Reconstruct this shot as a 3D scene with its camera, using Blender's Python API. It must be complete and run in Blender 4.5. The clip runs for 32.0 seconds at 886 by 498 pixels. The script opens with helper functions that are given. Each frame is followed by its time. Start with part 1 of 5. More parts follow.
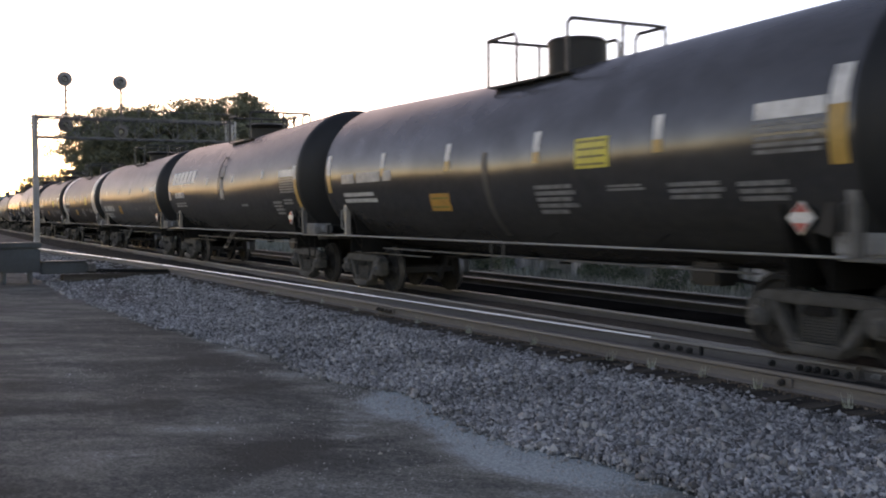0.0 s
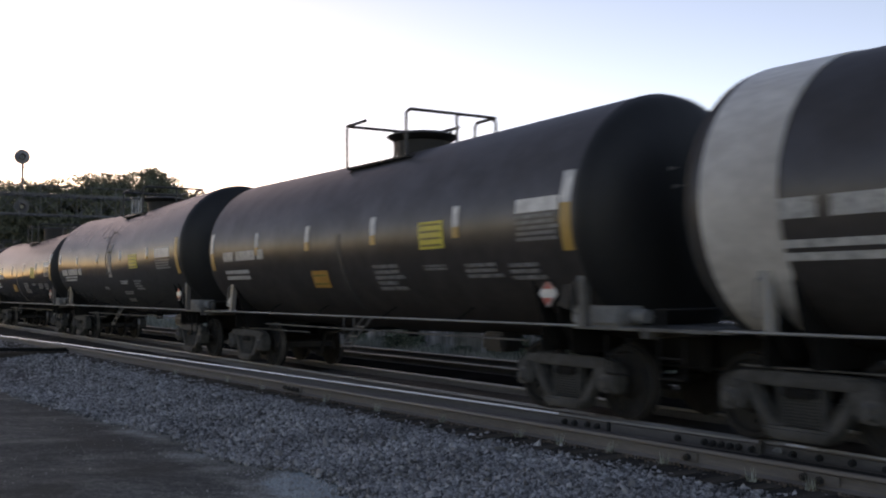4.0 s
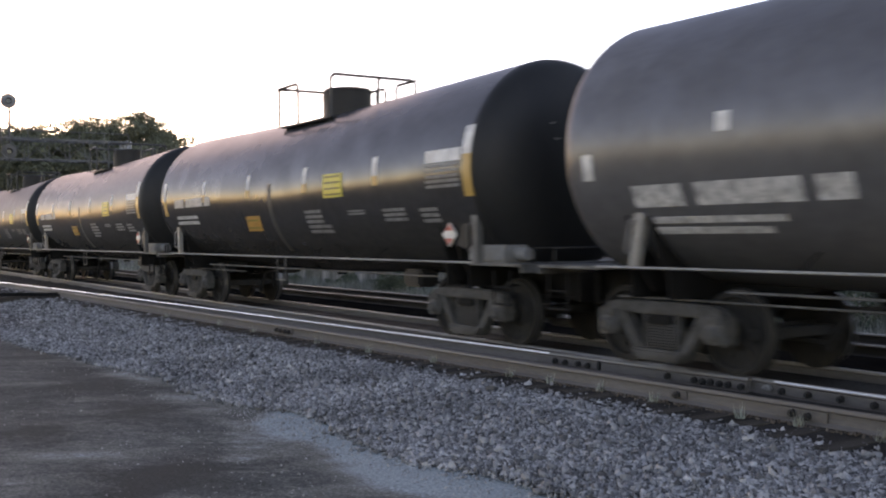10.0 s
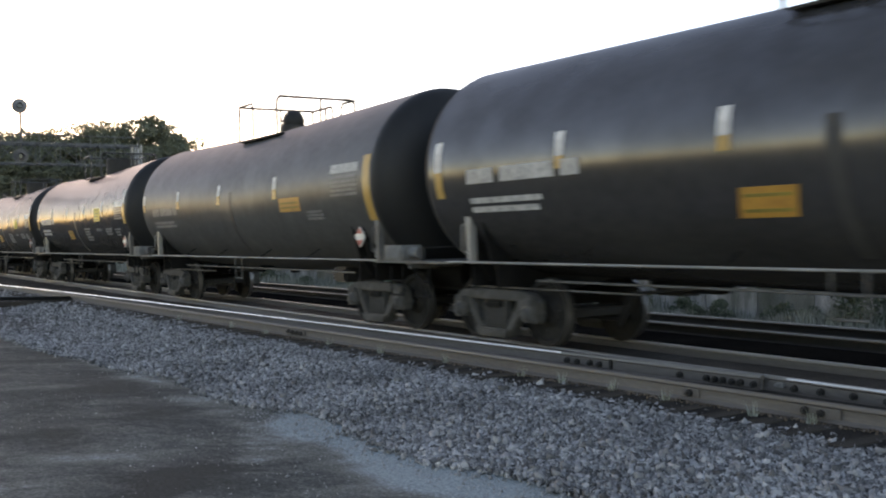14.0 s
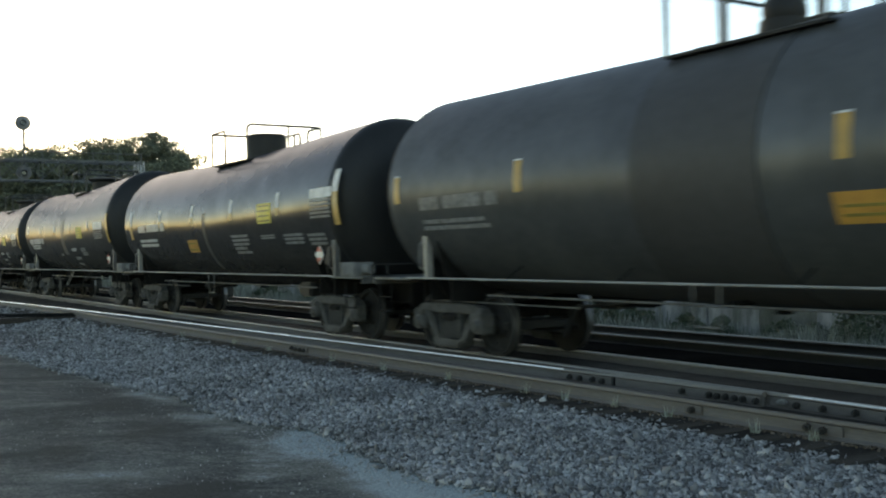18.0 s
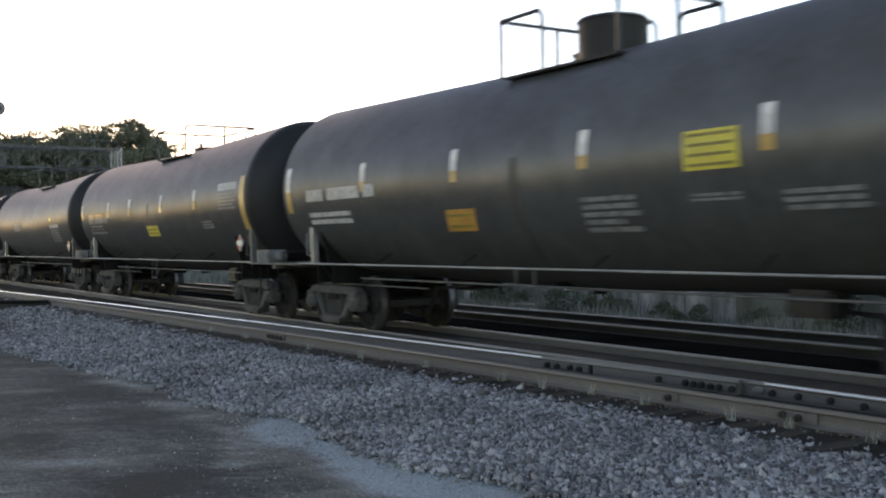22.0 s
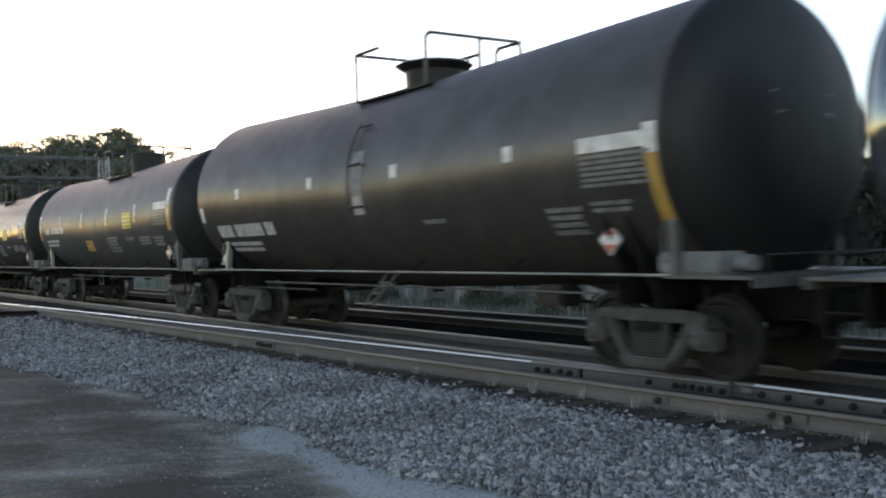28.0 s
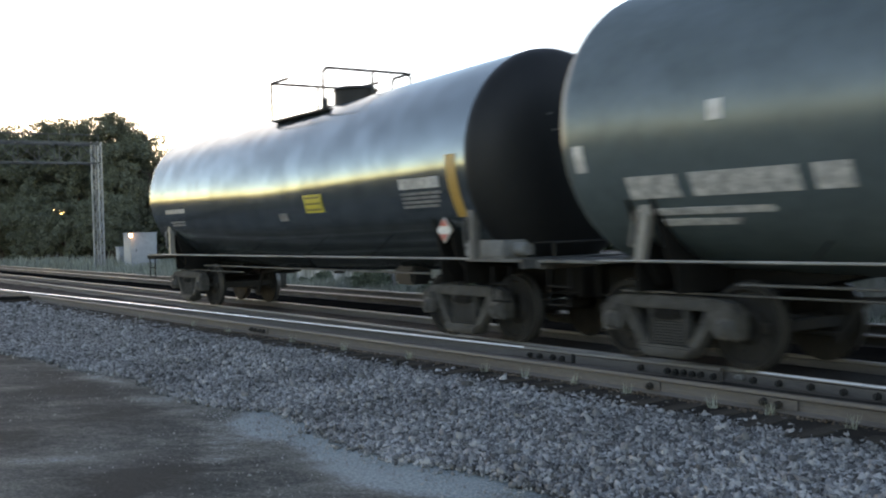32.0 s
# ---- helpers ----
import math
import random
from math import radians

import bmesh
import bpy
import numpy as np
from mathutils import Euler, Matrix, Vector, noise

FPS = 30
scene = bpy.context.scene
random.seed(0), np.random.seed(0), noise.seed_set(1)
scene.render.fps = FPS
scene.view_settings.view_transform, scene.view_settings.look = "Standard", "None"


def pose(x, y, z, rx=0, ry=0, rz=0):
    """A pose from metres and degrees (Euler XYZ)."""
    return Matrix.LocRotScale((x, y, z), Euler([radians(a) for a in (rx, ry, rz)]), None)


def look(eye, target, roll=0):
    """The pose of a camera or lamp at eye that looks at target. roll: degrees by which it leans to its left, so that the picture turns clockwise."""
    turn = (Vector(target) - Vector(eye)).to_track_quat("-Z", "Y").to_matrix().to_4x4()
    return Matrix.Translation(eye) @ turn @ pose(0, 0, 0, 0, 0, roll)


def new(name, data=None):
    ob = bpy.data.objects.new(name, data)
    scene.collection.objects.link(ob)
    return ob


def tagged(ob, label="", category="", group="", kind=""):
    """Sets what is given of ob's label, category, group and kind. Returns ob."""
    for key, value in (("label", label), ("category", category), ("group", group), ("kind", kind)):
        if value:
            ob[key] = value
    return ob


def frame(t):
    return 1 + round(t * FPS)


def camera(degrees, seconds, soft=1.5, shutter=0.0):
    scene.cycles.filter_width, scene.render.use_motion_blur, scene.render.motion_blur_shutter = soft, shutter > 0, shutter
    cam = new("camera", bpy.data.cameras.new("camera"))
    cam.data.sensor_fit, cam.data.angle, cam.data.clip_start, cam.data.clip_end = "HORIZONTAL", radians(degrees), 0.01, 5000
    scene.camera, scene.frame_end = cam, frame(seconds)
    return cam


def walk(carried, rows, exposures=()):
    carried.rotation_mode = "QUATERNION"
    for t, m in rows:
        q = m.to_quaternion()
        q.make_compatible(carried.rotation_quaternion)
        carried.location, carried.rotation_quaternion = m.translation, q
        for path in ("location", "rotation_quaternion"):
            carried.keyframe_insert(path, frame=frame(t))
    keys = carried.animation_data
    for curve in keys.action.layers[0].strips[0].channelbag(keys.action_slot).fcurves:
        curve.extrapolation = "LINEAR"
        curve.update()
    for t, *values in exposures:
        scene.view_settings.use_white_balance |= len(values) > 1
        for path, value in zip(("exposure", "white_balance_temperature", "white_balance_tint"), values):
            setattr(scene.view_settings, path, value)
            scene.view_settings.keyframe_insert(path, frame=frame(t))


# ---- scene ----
# ---------------------------------------------------------------- camera
PATH = [
    (0, 0.125, -0.037, 1.731, 87.96, 0.35, 62.57), (0.5, 0.104, -0.023, 1.712, 87.93, -0.04, 61.79),
    (1, 0.094, -0.011, 1.704, 87.86, 0.01, 61.24), (1.5, 0.092, -0.005, 1.702, 87.84, 0.15, 60.60),
    (2, 0.078, 0.013, 1.689, 88.10, 0.01, 60.01), (2.5, 0.072, 0.024, 1.691, 88.72, 0.06, 59.37),
    (4.5, 0.086, 0.050, 1.696, 92.91, 0.27, 57.30), (5, 0.052, 0.135, 1.724, 92.15, 0.63, 57.23),
    (5.5, 0.073, 0.087, 1.685, 91.42, 0.08, 56.97), (6, 0.061, 0.079, 1.657, 90.96, -0.05, 56.79),
    (6.5, 0.055, 0.076, 1.653, 90.83, -0.05, 56.79), (7, 0.039, 0.086, 1.650, 90.51, 0.07, 56.77),
    (7.5, 0.039, 0.092, 1.647, 90.15, 0.39, 56.77), (8, 0.030, 0.105, 1.640, 89.73, 0.62, 56.81),
    (8.5, 0.037, 0.102, 1.641, 89.48, 0.80, 56.84), (9, 0.040, 0.097, 1.640, 89.41, 0.94, 56.99),
    (9.5, 0.043, 0.091, 1.652, 89.28, 0.84, 56.99), (10, 0.035, 0.099, 1.653, 89.20, 0.58, 57.06),
    (10.5, 0.035, 0.087, 1.648, 89.24, 0.56, 57.14), (11, 0.044, 0.075, 1.648, 89.21, 0.69, 57.13),
    (11.5, 0.051, 0.076, 1.656, 89.20, 0.74, 57.10), (12, 0.053, 0.084, 1.657, 89.20, 0.82, 57.20),
    (12.5, 0.048, 0.081, 1.656, 89.20, 0.71, 57.19), (13, 0.041, 0.081, 1.651, 89.27, 0.49, 57.30),
    (13.5, 0.031, 0.089, 1.652, 89.24, 0.71, 57.46), (14, 0.055, 0.076, 1.656, 89.22, 1.12, 57.64),
    (14.5, 0.058, 0.072, 1.660, 89.22, 1.27, 57.77), (16.5, 0.082, 0.042, 1.671, 90.10, 1.03, 58.05),
    (17, 0.095, 0.030, 1.683, 90.13, 0.90, 57.98), (17.5, 0.100, 0.036, 1.689, 90.09, 1.05, 57.85),
    (18, 0.104, 0.025, 1.679, 90.12, 1.19, 57.73), (18.5, 0.097, 0.038, 1.681, 90.10, 1.00, 57.62),
    (19, 0.087, 0.046, 1.678, 90.02, 0.96, 57.38), (19.5, 0.085, 0.048, 1.665, 89.97, 1.14, 57.16),
    (20, 0.073, 0.063, 1.665, 89.85, 1.07, 56.96), (20.5, 0.069, 0.059, 1.655, 89.82, 0.94, 56.84),
    (21, 0.063, 0.076, 1.663, 89.67, 1.13, 56.73), (21.5, 0.064, 0.074, 1.652, 89.61, 0.93, 56.61),
    (22, 0.066, 0.078, 1.655, 89.47, 0.95, 56.56), (22.5, 0.059, 0.084, 1.649, 89.42, 0.82, 56.53),
    (23, 0.052, 0.087, 1.652, 89.38, 0.93, 56.39), (23.5, 0.066, 0.082, 1.653, 89.47, 1.03, 56.29),
    (24, 0.080, 0.066, 1.646, 89.67, 1.07, 56.19), (24.5, 0.074, 0.075, 1.652, 89.68, 1.20, 56.04),
    (26.5, 0.065, 0.092, 1.641, 89.84, 1.07, 55.79), (27, 0.055, 0.105, 1.641, 89.84, 1.20, 55.87),
    (27.5, 0.064, 0.095, 1.644, 89.80, 1.40, 55.98), (28, 0.068, 0.092, 1.649, 89.79, 1.58, 55.97),
    (28.5, 0.066, 0.100, 1.647, 89.75, 1.54, 55.94), (29, 0.051, 0.111, 1.648, 89.68, 1.37, 55.89),
    (29.5, 0.061, 0.097, 1.643, 89.62, 1.19, 55.83), (30, 0.051, 0.110, 1.639, 89.42, 1.31, 55.81),
    (30.5, 0.046, 0.116, 1.639, 89.16, 1.56, 55.85), (31, 0.041, 0.127, 1.637, 88.94, 1.67, 55.90),
    (31.5, 0.064, 0.117, 1.644, 88.94, 1.71, 55.91), (32, 0.073, 0.106, 1.664, 88.91, 1.60, 55.62),
]
# seconds, stops, kelvin, tint: the clip's camera dims its picture when more sky comes in
EXPOSE = [(0, 2.42, 10340, 37), (1, 2.81, 10340, 37), (2, 2.86, 10340, 37), (2.5, 2.81, 10340, 37), (4.5, 1.71, 9490, 35),
          (5, 1.96, 9490, 35), (6, 2.41, 9790, 38), (7, 2.61, 10290, 37), (8, 2.77, 10340, 38), (10, 2.82, 10340, 38),
          (13, 2.86, 10290, 32), (14.5, 2.76, 10240, 25), (16.5, 2.46, 9890, 11), (18, 2.48, 9890, 11), (20, 2.6, 10140, 28),
          (21, 2.7, 10140, 28), (24, 2.7, 10090, 26), (28, 2.74, 9940, 24), (30, 2.81, 9960, 25), (32, 2.81, 9950, 25)]
cam = camera(47.78, 32.0, soft=2.0, shutter=0.25)
walk(cam, [(t, pose(x, y, z, rx, ry, rz)) for t, x, y, z, rx, ry, rz in PATH],
     exposures=EXPOSE)

# ---------------------------------------------------------------- light: clear sky just after sunset
SUN_TURN, SUN_UP = radians(281), radians(2.5)
world = bpy.data.worlds.new("dusk_sky")
scene.world = world
world.use_nodes = True
wn = world.node_tree
sky = wn.nodes.new("ShaderNodeTexSky")
sky.sky_type = "NISHITA"
sky.sun_disc = False
sky.sun_elevation, sky.sun_rotation = SUN_UP, SUN_TURN
sky.air_density, sky.dust_density, sky.ozone_density = 0.55, 0.12, 1.5
bg = wn.nodes["Background"]
bg.inputs["Strength"].default_value = 0.15
wn.links.new(sky.outputs[0], bg.inputs["Color"])

sun = new("sun", bpy.data.lights.new("sun", "SUN"))
sun.data.energy, sun.data.angle, sun.data.color = 0.10, radians(40), (1.0, 0.86, 0.72)
sd = Vector((math.sin(SUN_TURN), math.cos(SUN_TURN), math.tan(radians(6))))
sun.matrix_world = look((0, 0, 60), Vector((0, 0, 60)) - sd)


# ---------------------------------------------------------------- materials
def material(name, col, rough=0.6, metal=0.0, vary=0.25, scale=3.0, fine=40.0, bump=0.1, spec=0.5,
             col2=None, mix_scale=0.8, coat=0.0, dist=0.01, streak=None, island=0.0):
    """Two scales of colour change (broad stains, fine grain), roughness wear and fine relief, in metres."""
    m = bpy.data.materials.new(name)
    m.use_nodes = True
    n, l = m.node_tree.nodes, m.node_tree.links
    b = n["Principled BSDF"]
    tc = n.new("ShaderNodeTexCoord")
    src = tc.outputs["Object"]
    if streak:
        mp = n.new("ShaderNodeMapping")
        mp.inputs["Scale"].default_value = streak
        l.new(src, mp.inputs["Vector"])
        src = mp.outputs["Vector"]
    broad = n.new("ShaderNodeTexNoise")
    broad.inputs["Scale"].default_value, broad.inputs["Detail"].default_value = mix_scale, 6
    broad.inputs["Roughness"].default_value = 0.62
    grain = n.new("ShaderNodeTexNoise")
    grain.inputs["Scale"].default_value, grain.inputs["Detail"].default_value = fine, 4
    mid = n.new("ShaderNodeTexNoise")
    mid.inputs["Scale"].default_value, mid.inputs["Detail"].default_value = scale, 5
    for t_ in (broad, grain, mid):
        l.new(src, t_.inputs["Vector"])
    ramp = n.new("ShaderNodeMapRange")
    ramp.inputs[1].default_value, ramp.inputs[2].default_value = 0.38, 0.64
    l.new(broad.outputs[0], ramp.inputs[0])
    mx = n.new("ShaderNodeMix")
    mx.data_type = "RGBA"
    mx.inputs[6].default_value = (*col, 1)
    mx.inputs[7].default_value = (*(col2 or [c * 0.6 for c in col]), 1)
    l.new(ramp.outputs[0], mx.inputs[0])
    add = n.new("ShaderNodeMath")
    add.operation = "ADD"
    l.new(grain.outputs[0], add.inputs[0])
    l.new(mid.outputs[0], add.inputs[1])
    mr = n.new("ShaderNodeMapRange")
    mr.inputs[1].default_value, mr.inputs[2].default_value = 0.6, 1.4
    mr.inputs[3].default_value, mr.inputs[4].default_value = 1 - vary, 1 + vary
    l.new(add.outputs[0], mr.inputs[0])
    val = mr.outputs[0]
    if island:
        gi = n.new("ShaderNodeNewGeometry")
        ir = n.new("ShaderNodeMapRange")
        ir.inputs[3].default_value, ir.inputs[4].default_value = 1 - island, 1 + island
        l.new(gi.outputs["Random Per Island"], ir.inputs[0])
        mm = n.new("ShaderNodeMath")
        mm.operation = "MULTIPLY"
        l.new(val, mm.inputs[0])
        l.new(ir.outputs[0], mm.inputs[1])
        val = mm.outputs[0]
    mu = n.new("ShaderNodeVectorMath")
    mu.operation = "SCALE"
    l.new(mx.outputs[2], mu.inputs[0])
    l.new(val, mu.inputs[3])
    l.new(mu.outputs[0], b.inputs["Base Color"])
    rr = n.new("ShaderNodeMapRange")
    rr.inputs[1].default_value, rr.inputs[2].default_value = 0.3, 0.7
    rr.inputs[3].default_value, rr.inputs[4].default_value = max(0.03, rough - 0.1 * min(1, rough * 2)), min(1, rough + 0.1 * min(1, rough * 2))
    l.new(mid.outputs[0], rr.inputs[0])
    l.new(rr.outputs[0], b.inputs["Roughness"])
    b.inputs["Metallic"].default_value = metal
    b.inputs["Specular IOR Level"].default_value = spec
    b.inputs["Coat Weight"].default_value = coat
    if bump:
        bp = n.new("ShaderNodeBump")
        bp.inputs["Strength"].default_value, bp.inputs["Distance"].default_value = bump, dist
        l.new(add.outputs[0], bp.inputs["Height"])
        l.new(bp.outputs[0], b.inputs["Normal"])
    return m


def tank_paint(name, col, col2, rough, gloss, edge, coat=(0.95, 0.95, 1.0)):
    """Weathered enamel: a dull body colour under a thin worn gloss that strengthens a little towards the edge."""
    m = material(name, col, 0.85, col2=col2, spec=0.0, **TANK)
    n, l = m.node_tree.nodes, m.node_tree.links
    body, out = n["Principled BSDF"], n["Material Output"]
    shine = n.new("ShaderNodeBsdfGlossy")
    shine.inputs["Color"].default_value = (*coat, 1)
    shine.inputs["Roughness"].default_value = rough
    face = n.new("ShaderNodeLayerWeight")
    power = n.new("ShaderNodeMath")
    power.operation = "POWER"
    l.new(face.outputs["Facing"], power.inputs[0])
    power.inputs[1].default_value = 4.0
    wear = n.new("ShaderNodeTexNoise")
    wear.inputs["Scale"].default_value, wear.inputs["Detail"].default_value = 1.6, 6
    tc = n.new("ShaderNodeTexCoord")
    l.new(tc.outputs["Object"], wear.inputs["Vector"])
    patchy = n.new("ShaderNodeMapRange")
    patchy.inputs[1].default_value, patchy.inputs[2].default_value = 0.35, 0.65
    patchy.inputs[3].default_value, patchy.inputs[4].default_value = gloss * 0.8, gloss * 1.2
    l.new(wear.outputs[0], patchy.inputs[0])
    fac = n.new("ShaderNodeMath")
    fac.operation = "MULTIPLY_ADD"
    l.new(power.outputs[0], fac.inputs[0])
    fac.inputs[1].default_value = edge
    l.new(patchy.outputs[0], fac.inputs[2])
    mix = n.new("ShaderNodeMixShader")
    l.new(fac.outputs[0], mix.inputs[0])
    l.new(body.outputs[0], mix.inputs[1])
    l.new(shine.outputs[0], mix.inputs[2])
    l.new(mix.outputs[0], out.inputs["Surface"])
    return m


M = {}
TANK = dict(scale=1.2, fine=9.0, bump=0.02, mix_scale=0.5, vary=0.22, streak=(0.5, 1.4, 0.6))
M["black"] = tank_paint("satin_black_tank_paint", (0.049, 0.049, 0.049), (0.059, 0.058, 0.057), 0.27, 0.064, 0.14)
M["gloss"] = tank_paint("glossy_black_tank_paint", (0.038, 0.037, 0.037), (0.046, 0.045, 0.044), 0.20, 0.070, 0.15)
M["shine"] = tank_paint("newly_painted_black_tank", (0.026, 0.031, 0.034), (0.031, 0.036, 0.039), 0.12, 0.22, 0.40, (0.82, 0.94, 1.0))
M["sheen"] = tank_paint("smooth_blue_black_tank_paint", (0.030, 0.038, 0.043), (0.036, 0.044, 0.049), 0.17, 0.20, 0.36, (0.80, 0.95, 1.0))
M["matte"] = tank_paint("dull_black_tank_paint", (0.054, 0.055, 0.056), (0.064, 0.066, 0.065), 0.32, 0.047, 0.11)
M["brown"] = tank_paint("rusty_brown_black_tank_paint", (0.042, 0.038, 0.036), (0.054, 0.047, 0.044), 0.30, 0.048, 0.12)
M["blue_grey"] = tank_paint("faded_blue_grey_tank_paint", (0.066, 0.092, 0.098), (0.078, 0.104, 0.109), 0.30, 0.085, 0.16, (0.84, 0.96, 1.0))
M["pale_grey"] = tank_paint("faded_warm_grey_tank_paint", (0.080, 0.079, 0.081), (0.093, 0.091, 0.092), 0.30, 0.072, 0.14)
M["grey"] = tank_paint("faded_charcoal_tank_paint", (0.071, 0.071, 0.070), (0.084, 0.084, 0.081), 0.33, 0.046, 0.12)
M["rear"] = tank_paint("dusty_tank_end_paint", (0.042, 0.042, 0.042), (0.053, 0.052, 0.051), 0.5, 0.008, 0.03)
M["patch"] = material("dark_repainted_band", (0.042, 0.042, 0.042), 0.52, col2=(0.054, 0.053, 0.052), spec=0.25, **TANK)
M["white_band"] = material("dirty_white_band_paint", (0.62, 0.60, 0.57), 0.5, col2=(0.40, 0.37, 0.34), **TANK)
M["teal"] = material("faded_teal_paint", (0.06, 0.21, 0.25), 0.5, col2=(0.04, 0.15, 0.18), **TANK)
# Front tank ends, darker than the shell and the rear ends.
M["head"] = material("near_black_matt_tank_end", (0.010, 0.0105, 0.011), 0.55, col2=(0.016, 0.016, 0.016), spec=0.35, **TANK)
M["teal_end"] = material("dark_blue_grey_tank_end", (0.024, 0.034, 0.037), 0.55, col2=(0.030, 0.040, 0.043), spec=0.35, **TANK)
M["steel"] = material("grimy_underframe_steel", (0.010, 0.010, 0.010), 0.8, spec=0.1, col2=(0.018, 0.017, 0.016), bump=0.15)
M["spring"] = material("oily_coil_spring_steel", (0.068, 0.068, 0.065), 0.8, col2=(0.03, 0.03, 0.029), bump=0.1)
M["truck"] = material("dusty_cast_steel_truck", (0.078, 0.078, 0.075), 0.85, col2=(0.035, 0.035, 0.033), bump=0.35, scale=8, mix_scale=3.5, vary=0.4)
M["wheel"] = material("dusty_wheel_steel", (0.034, 0.033, 0.032), 0.8, 0.0, spec=0.15, col2=(0.018, 0.017, 0.016), mix_scale=2.5, bump=0.1)
M["tread"] = material("dull_worn_wheel_tread", (0.20, 0.195, 0.19), 0.40, 0.7, bump=0.02)
M["rail_pipe"] = material("worn_light_steel_pipe", (0.32, 0.315, 0.305), 0.55, 0.2, bump=0.05)
M["platform"] = material("worn_grey_platform_steel", (0.125, 0.126, 0.125), 0.65, col2=(0.05, 0.05, 0.048), mix_scale=2.0, bump=0.1)
M["pale_box"] = material("pale_dusty_box_paint", (0.22, 0.228, 0.23), 0.7, col2=(0.13, 0.133, 0.133), mix_scale=3, bump=0.1)
M["hardware"] = material("black_fitting_steel", (0.018, 0.018, 0.019), 0.65, spec=0.3, col2=(0.03, 0.028, 0.026), bump=0.08)
M["handrail"] = material("dark_grey_handrail_pipe", (0.03, 0.03, 0.033), 0.5, bump=0.04)
M["white"] = material("weathered_white_marking", (0.74, 0.72, 0.69), 0.55, col2=(0.50, 0.48, 0.46), mix_scale=5, bump=0.02)
M["lettering"] = material("chalky_white_lettering", (0.52, 0.515, 0.50), 0.6, col2=(0.26, 0.257, 0.25), mix_scale=9, bump=0.02)
M["fine_print"] = material("faded_grey_stencil_print", (0.22, 0.22, 0.22), 0.6, col2=(0.10, 0.10, 0.10), mix_scale=9, bump=0.02)
M["amber"] = material("amber_reflective_tape", (0.50, 0.28, 0.07), 0.45, col2=(0.38, 0.21, 0.05), mix_scale=4, bump=0.02)
M["yellow"] = material("yellow_stencil_panel", (0.62, 0.50, 0.06), 0.5, col2=(0.48, 0.38, 0.05), mix_scale=4, bump=0.02)
M["orange"] = material("orange_stencil_panel", (0.52, 0.25, 0.05), 0.5, col2=(0.40, 0.18, 0.04), mix_scale=4, bump=0.02)
M["placard_red"] = material("red_placard_print", (0.55, 0.10, 0.08), 0.5, bump=0.02)
M["brown_print"] = material("dark_print_on_panel", (0.30, 0.23, 0.05), 0.6, bump=0.02)
M["rail_web"] = material("brown_rusty_rail_steel", (0.124, 0.112, 0.104), 0.8, col2=(0.092, 0.081, 0.075), bump=0.15, scale=6, streak=(0.2, 1, 1))
# Polished metal with a near-white base colour that paints in part of the glint.
M["rail_top"] = material("polished_glint_white_rail_head", (0.94, 0.92, 0.90), 0.28, 0.6, vary=0.1, bump=0.01, streak=(0.05, 1, 1))
M["rail_dull"] = material("dull_worn_rail_head", (0.22, 0.212, 0.205), 0.50, 0.35, vary=0.15, bump=0.03, streak=(0.05, 1, 1))
M["rail_rust"] = material("brown_worn_rail_head", (0.17, 0.152, 0.138), 0.62, 0.15, col2=(0.13, 0.112, 0.10), vary=0.15, bump=0.04, streak=(0.05, 1, 1))
# Rail web of the second track, much darker than rail_web.
M["rail_black"] = material("near_black_rail_web", (0.022, 0.021, 0.020), 0.7, col2=(0.012, 0.012, 0.011), bump=0.1)
# Second track's bed: the shade behind the train is put into its near-black colour.
M["cinder"] = material("shade_darkened_cinder_bed", (0.007, 0.0068, 0.0065), 0.95, spec=0.0, col2=(0.013, 0.012, 0.011), bump=0.8, scale=12, fine=40, dist=0.03, vary=0.35)
M["tie"] = material("weathered_creosote_timber", (0.078, 0.070, 0.063), 0.9, spec=0.1, col2=(0.034, 0.030, 0.026), bump=0.5, scale=5, fine=30, streak=(6, 0.5, 6))
M["stone"] = material("crushed_granite_stone", (0.270, 0.271, 0.273), 0.9, col2=(0.170, 0.171, 0.172), bump=0.2, fine=60, island=0.76, mix_scale=0.7)
M["crumb"] = material("brown_gritty_soil", (0.150, 0.120, 0.098), 0.95, col2=(0.090, 0.072, 0.060), bump=0.2, fine=60, island=0.4, spec=0.1)
M["chip"] = material("pale_stone_chippings", (0.36, 0.365, 0.365), 0.95, col2=(0.27, 0.273, 0.273), bump=0.1, fine=60, island=0.35, spec=0.1)
M["bed"] = material("packed_stone_bed", (0.085, 0.084, 0.086), 0.95, col2=(0.045, 0.044, 0.046), bump=1.0, scale=14, fine=34, dist=0.05, vary=0.5)
M["dust_bed"] = material("dusty_brown_track_fill", (0.056, 0.051, 0.048), 0.95, spec=0.05, col2=(0.030, 0.027, 0.025), bump=0.8, scale=12, fine=40, dist=0.03, vary=0.35)
M["galv"] = material("galvanised_steel", (0.34, 0.35, 0.36), 0.5, 0.5, bump=0.06)
M["truss"] = material("dull_grey_truss_steel", (0.13, 0.135, 0.14), 0.6, 0.2, bump=0.06)
M["dark_steel"] = material("grey_painted_signal_steel", (0.10, 0.10, 0.105), 0.6, bump=0.06)
M["target"] = material("weathered_grey_signal_target", (0.22, 0.225, 0.235), 0.6, bump=0.06)
M["cabinet"] = material("aluminium_cabinet_sheet", (0.36, 0.39, 0.42), 0.6, 0.0, col2=(0.29, 0.32, 0.35), bump=0.04)
M["switch_blue"] = material("weathered_blue_grey_machine_paint", (0.060, 0.078, 0.086), 0.65, col2=(0.042, 0.050, 0.055), bump=0.1, spec=0.3)
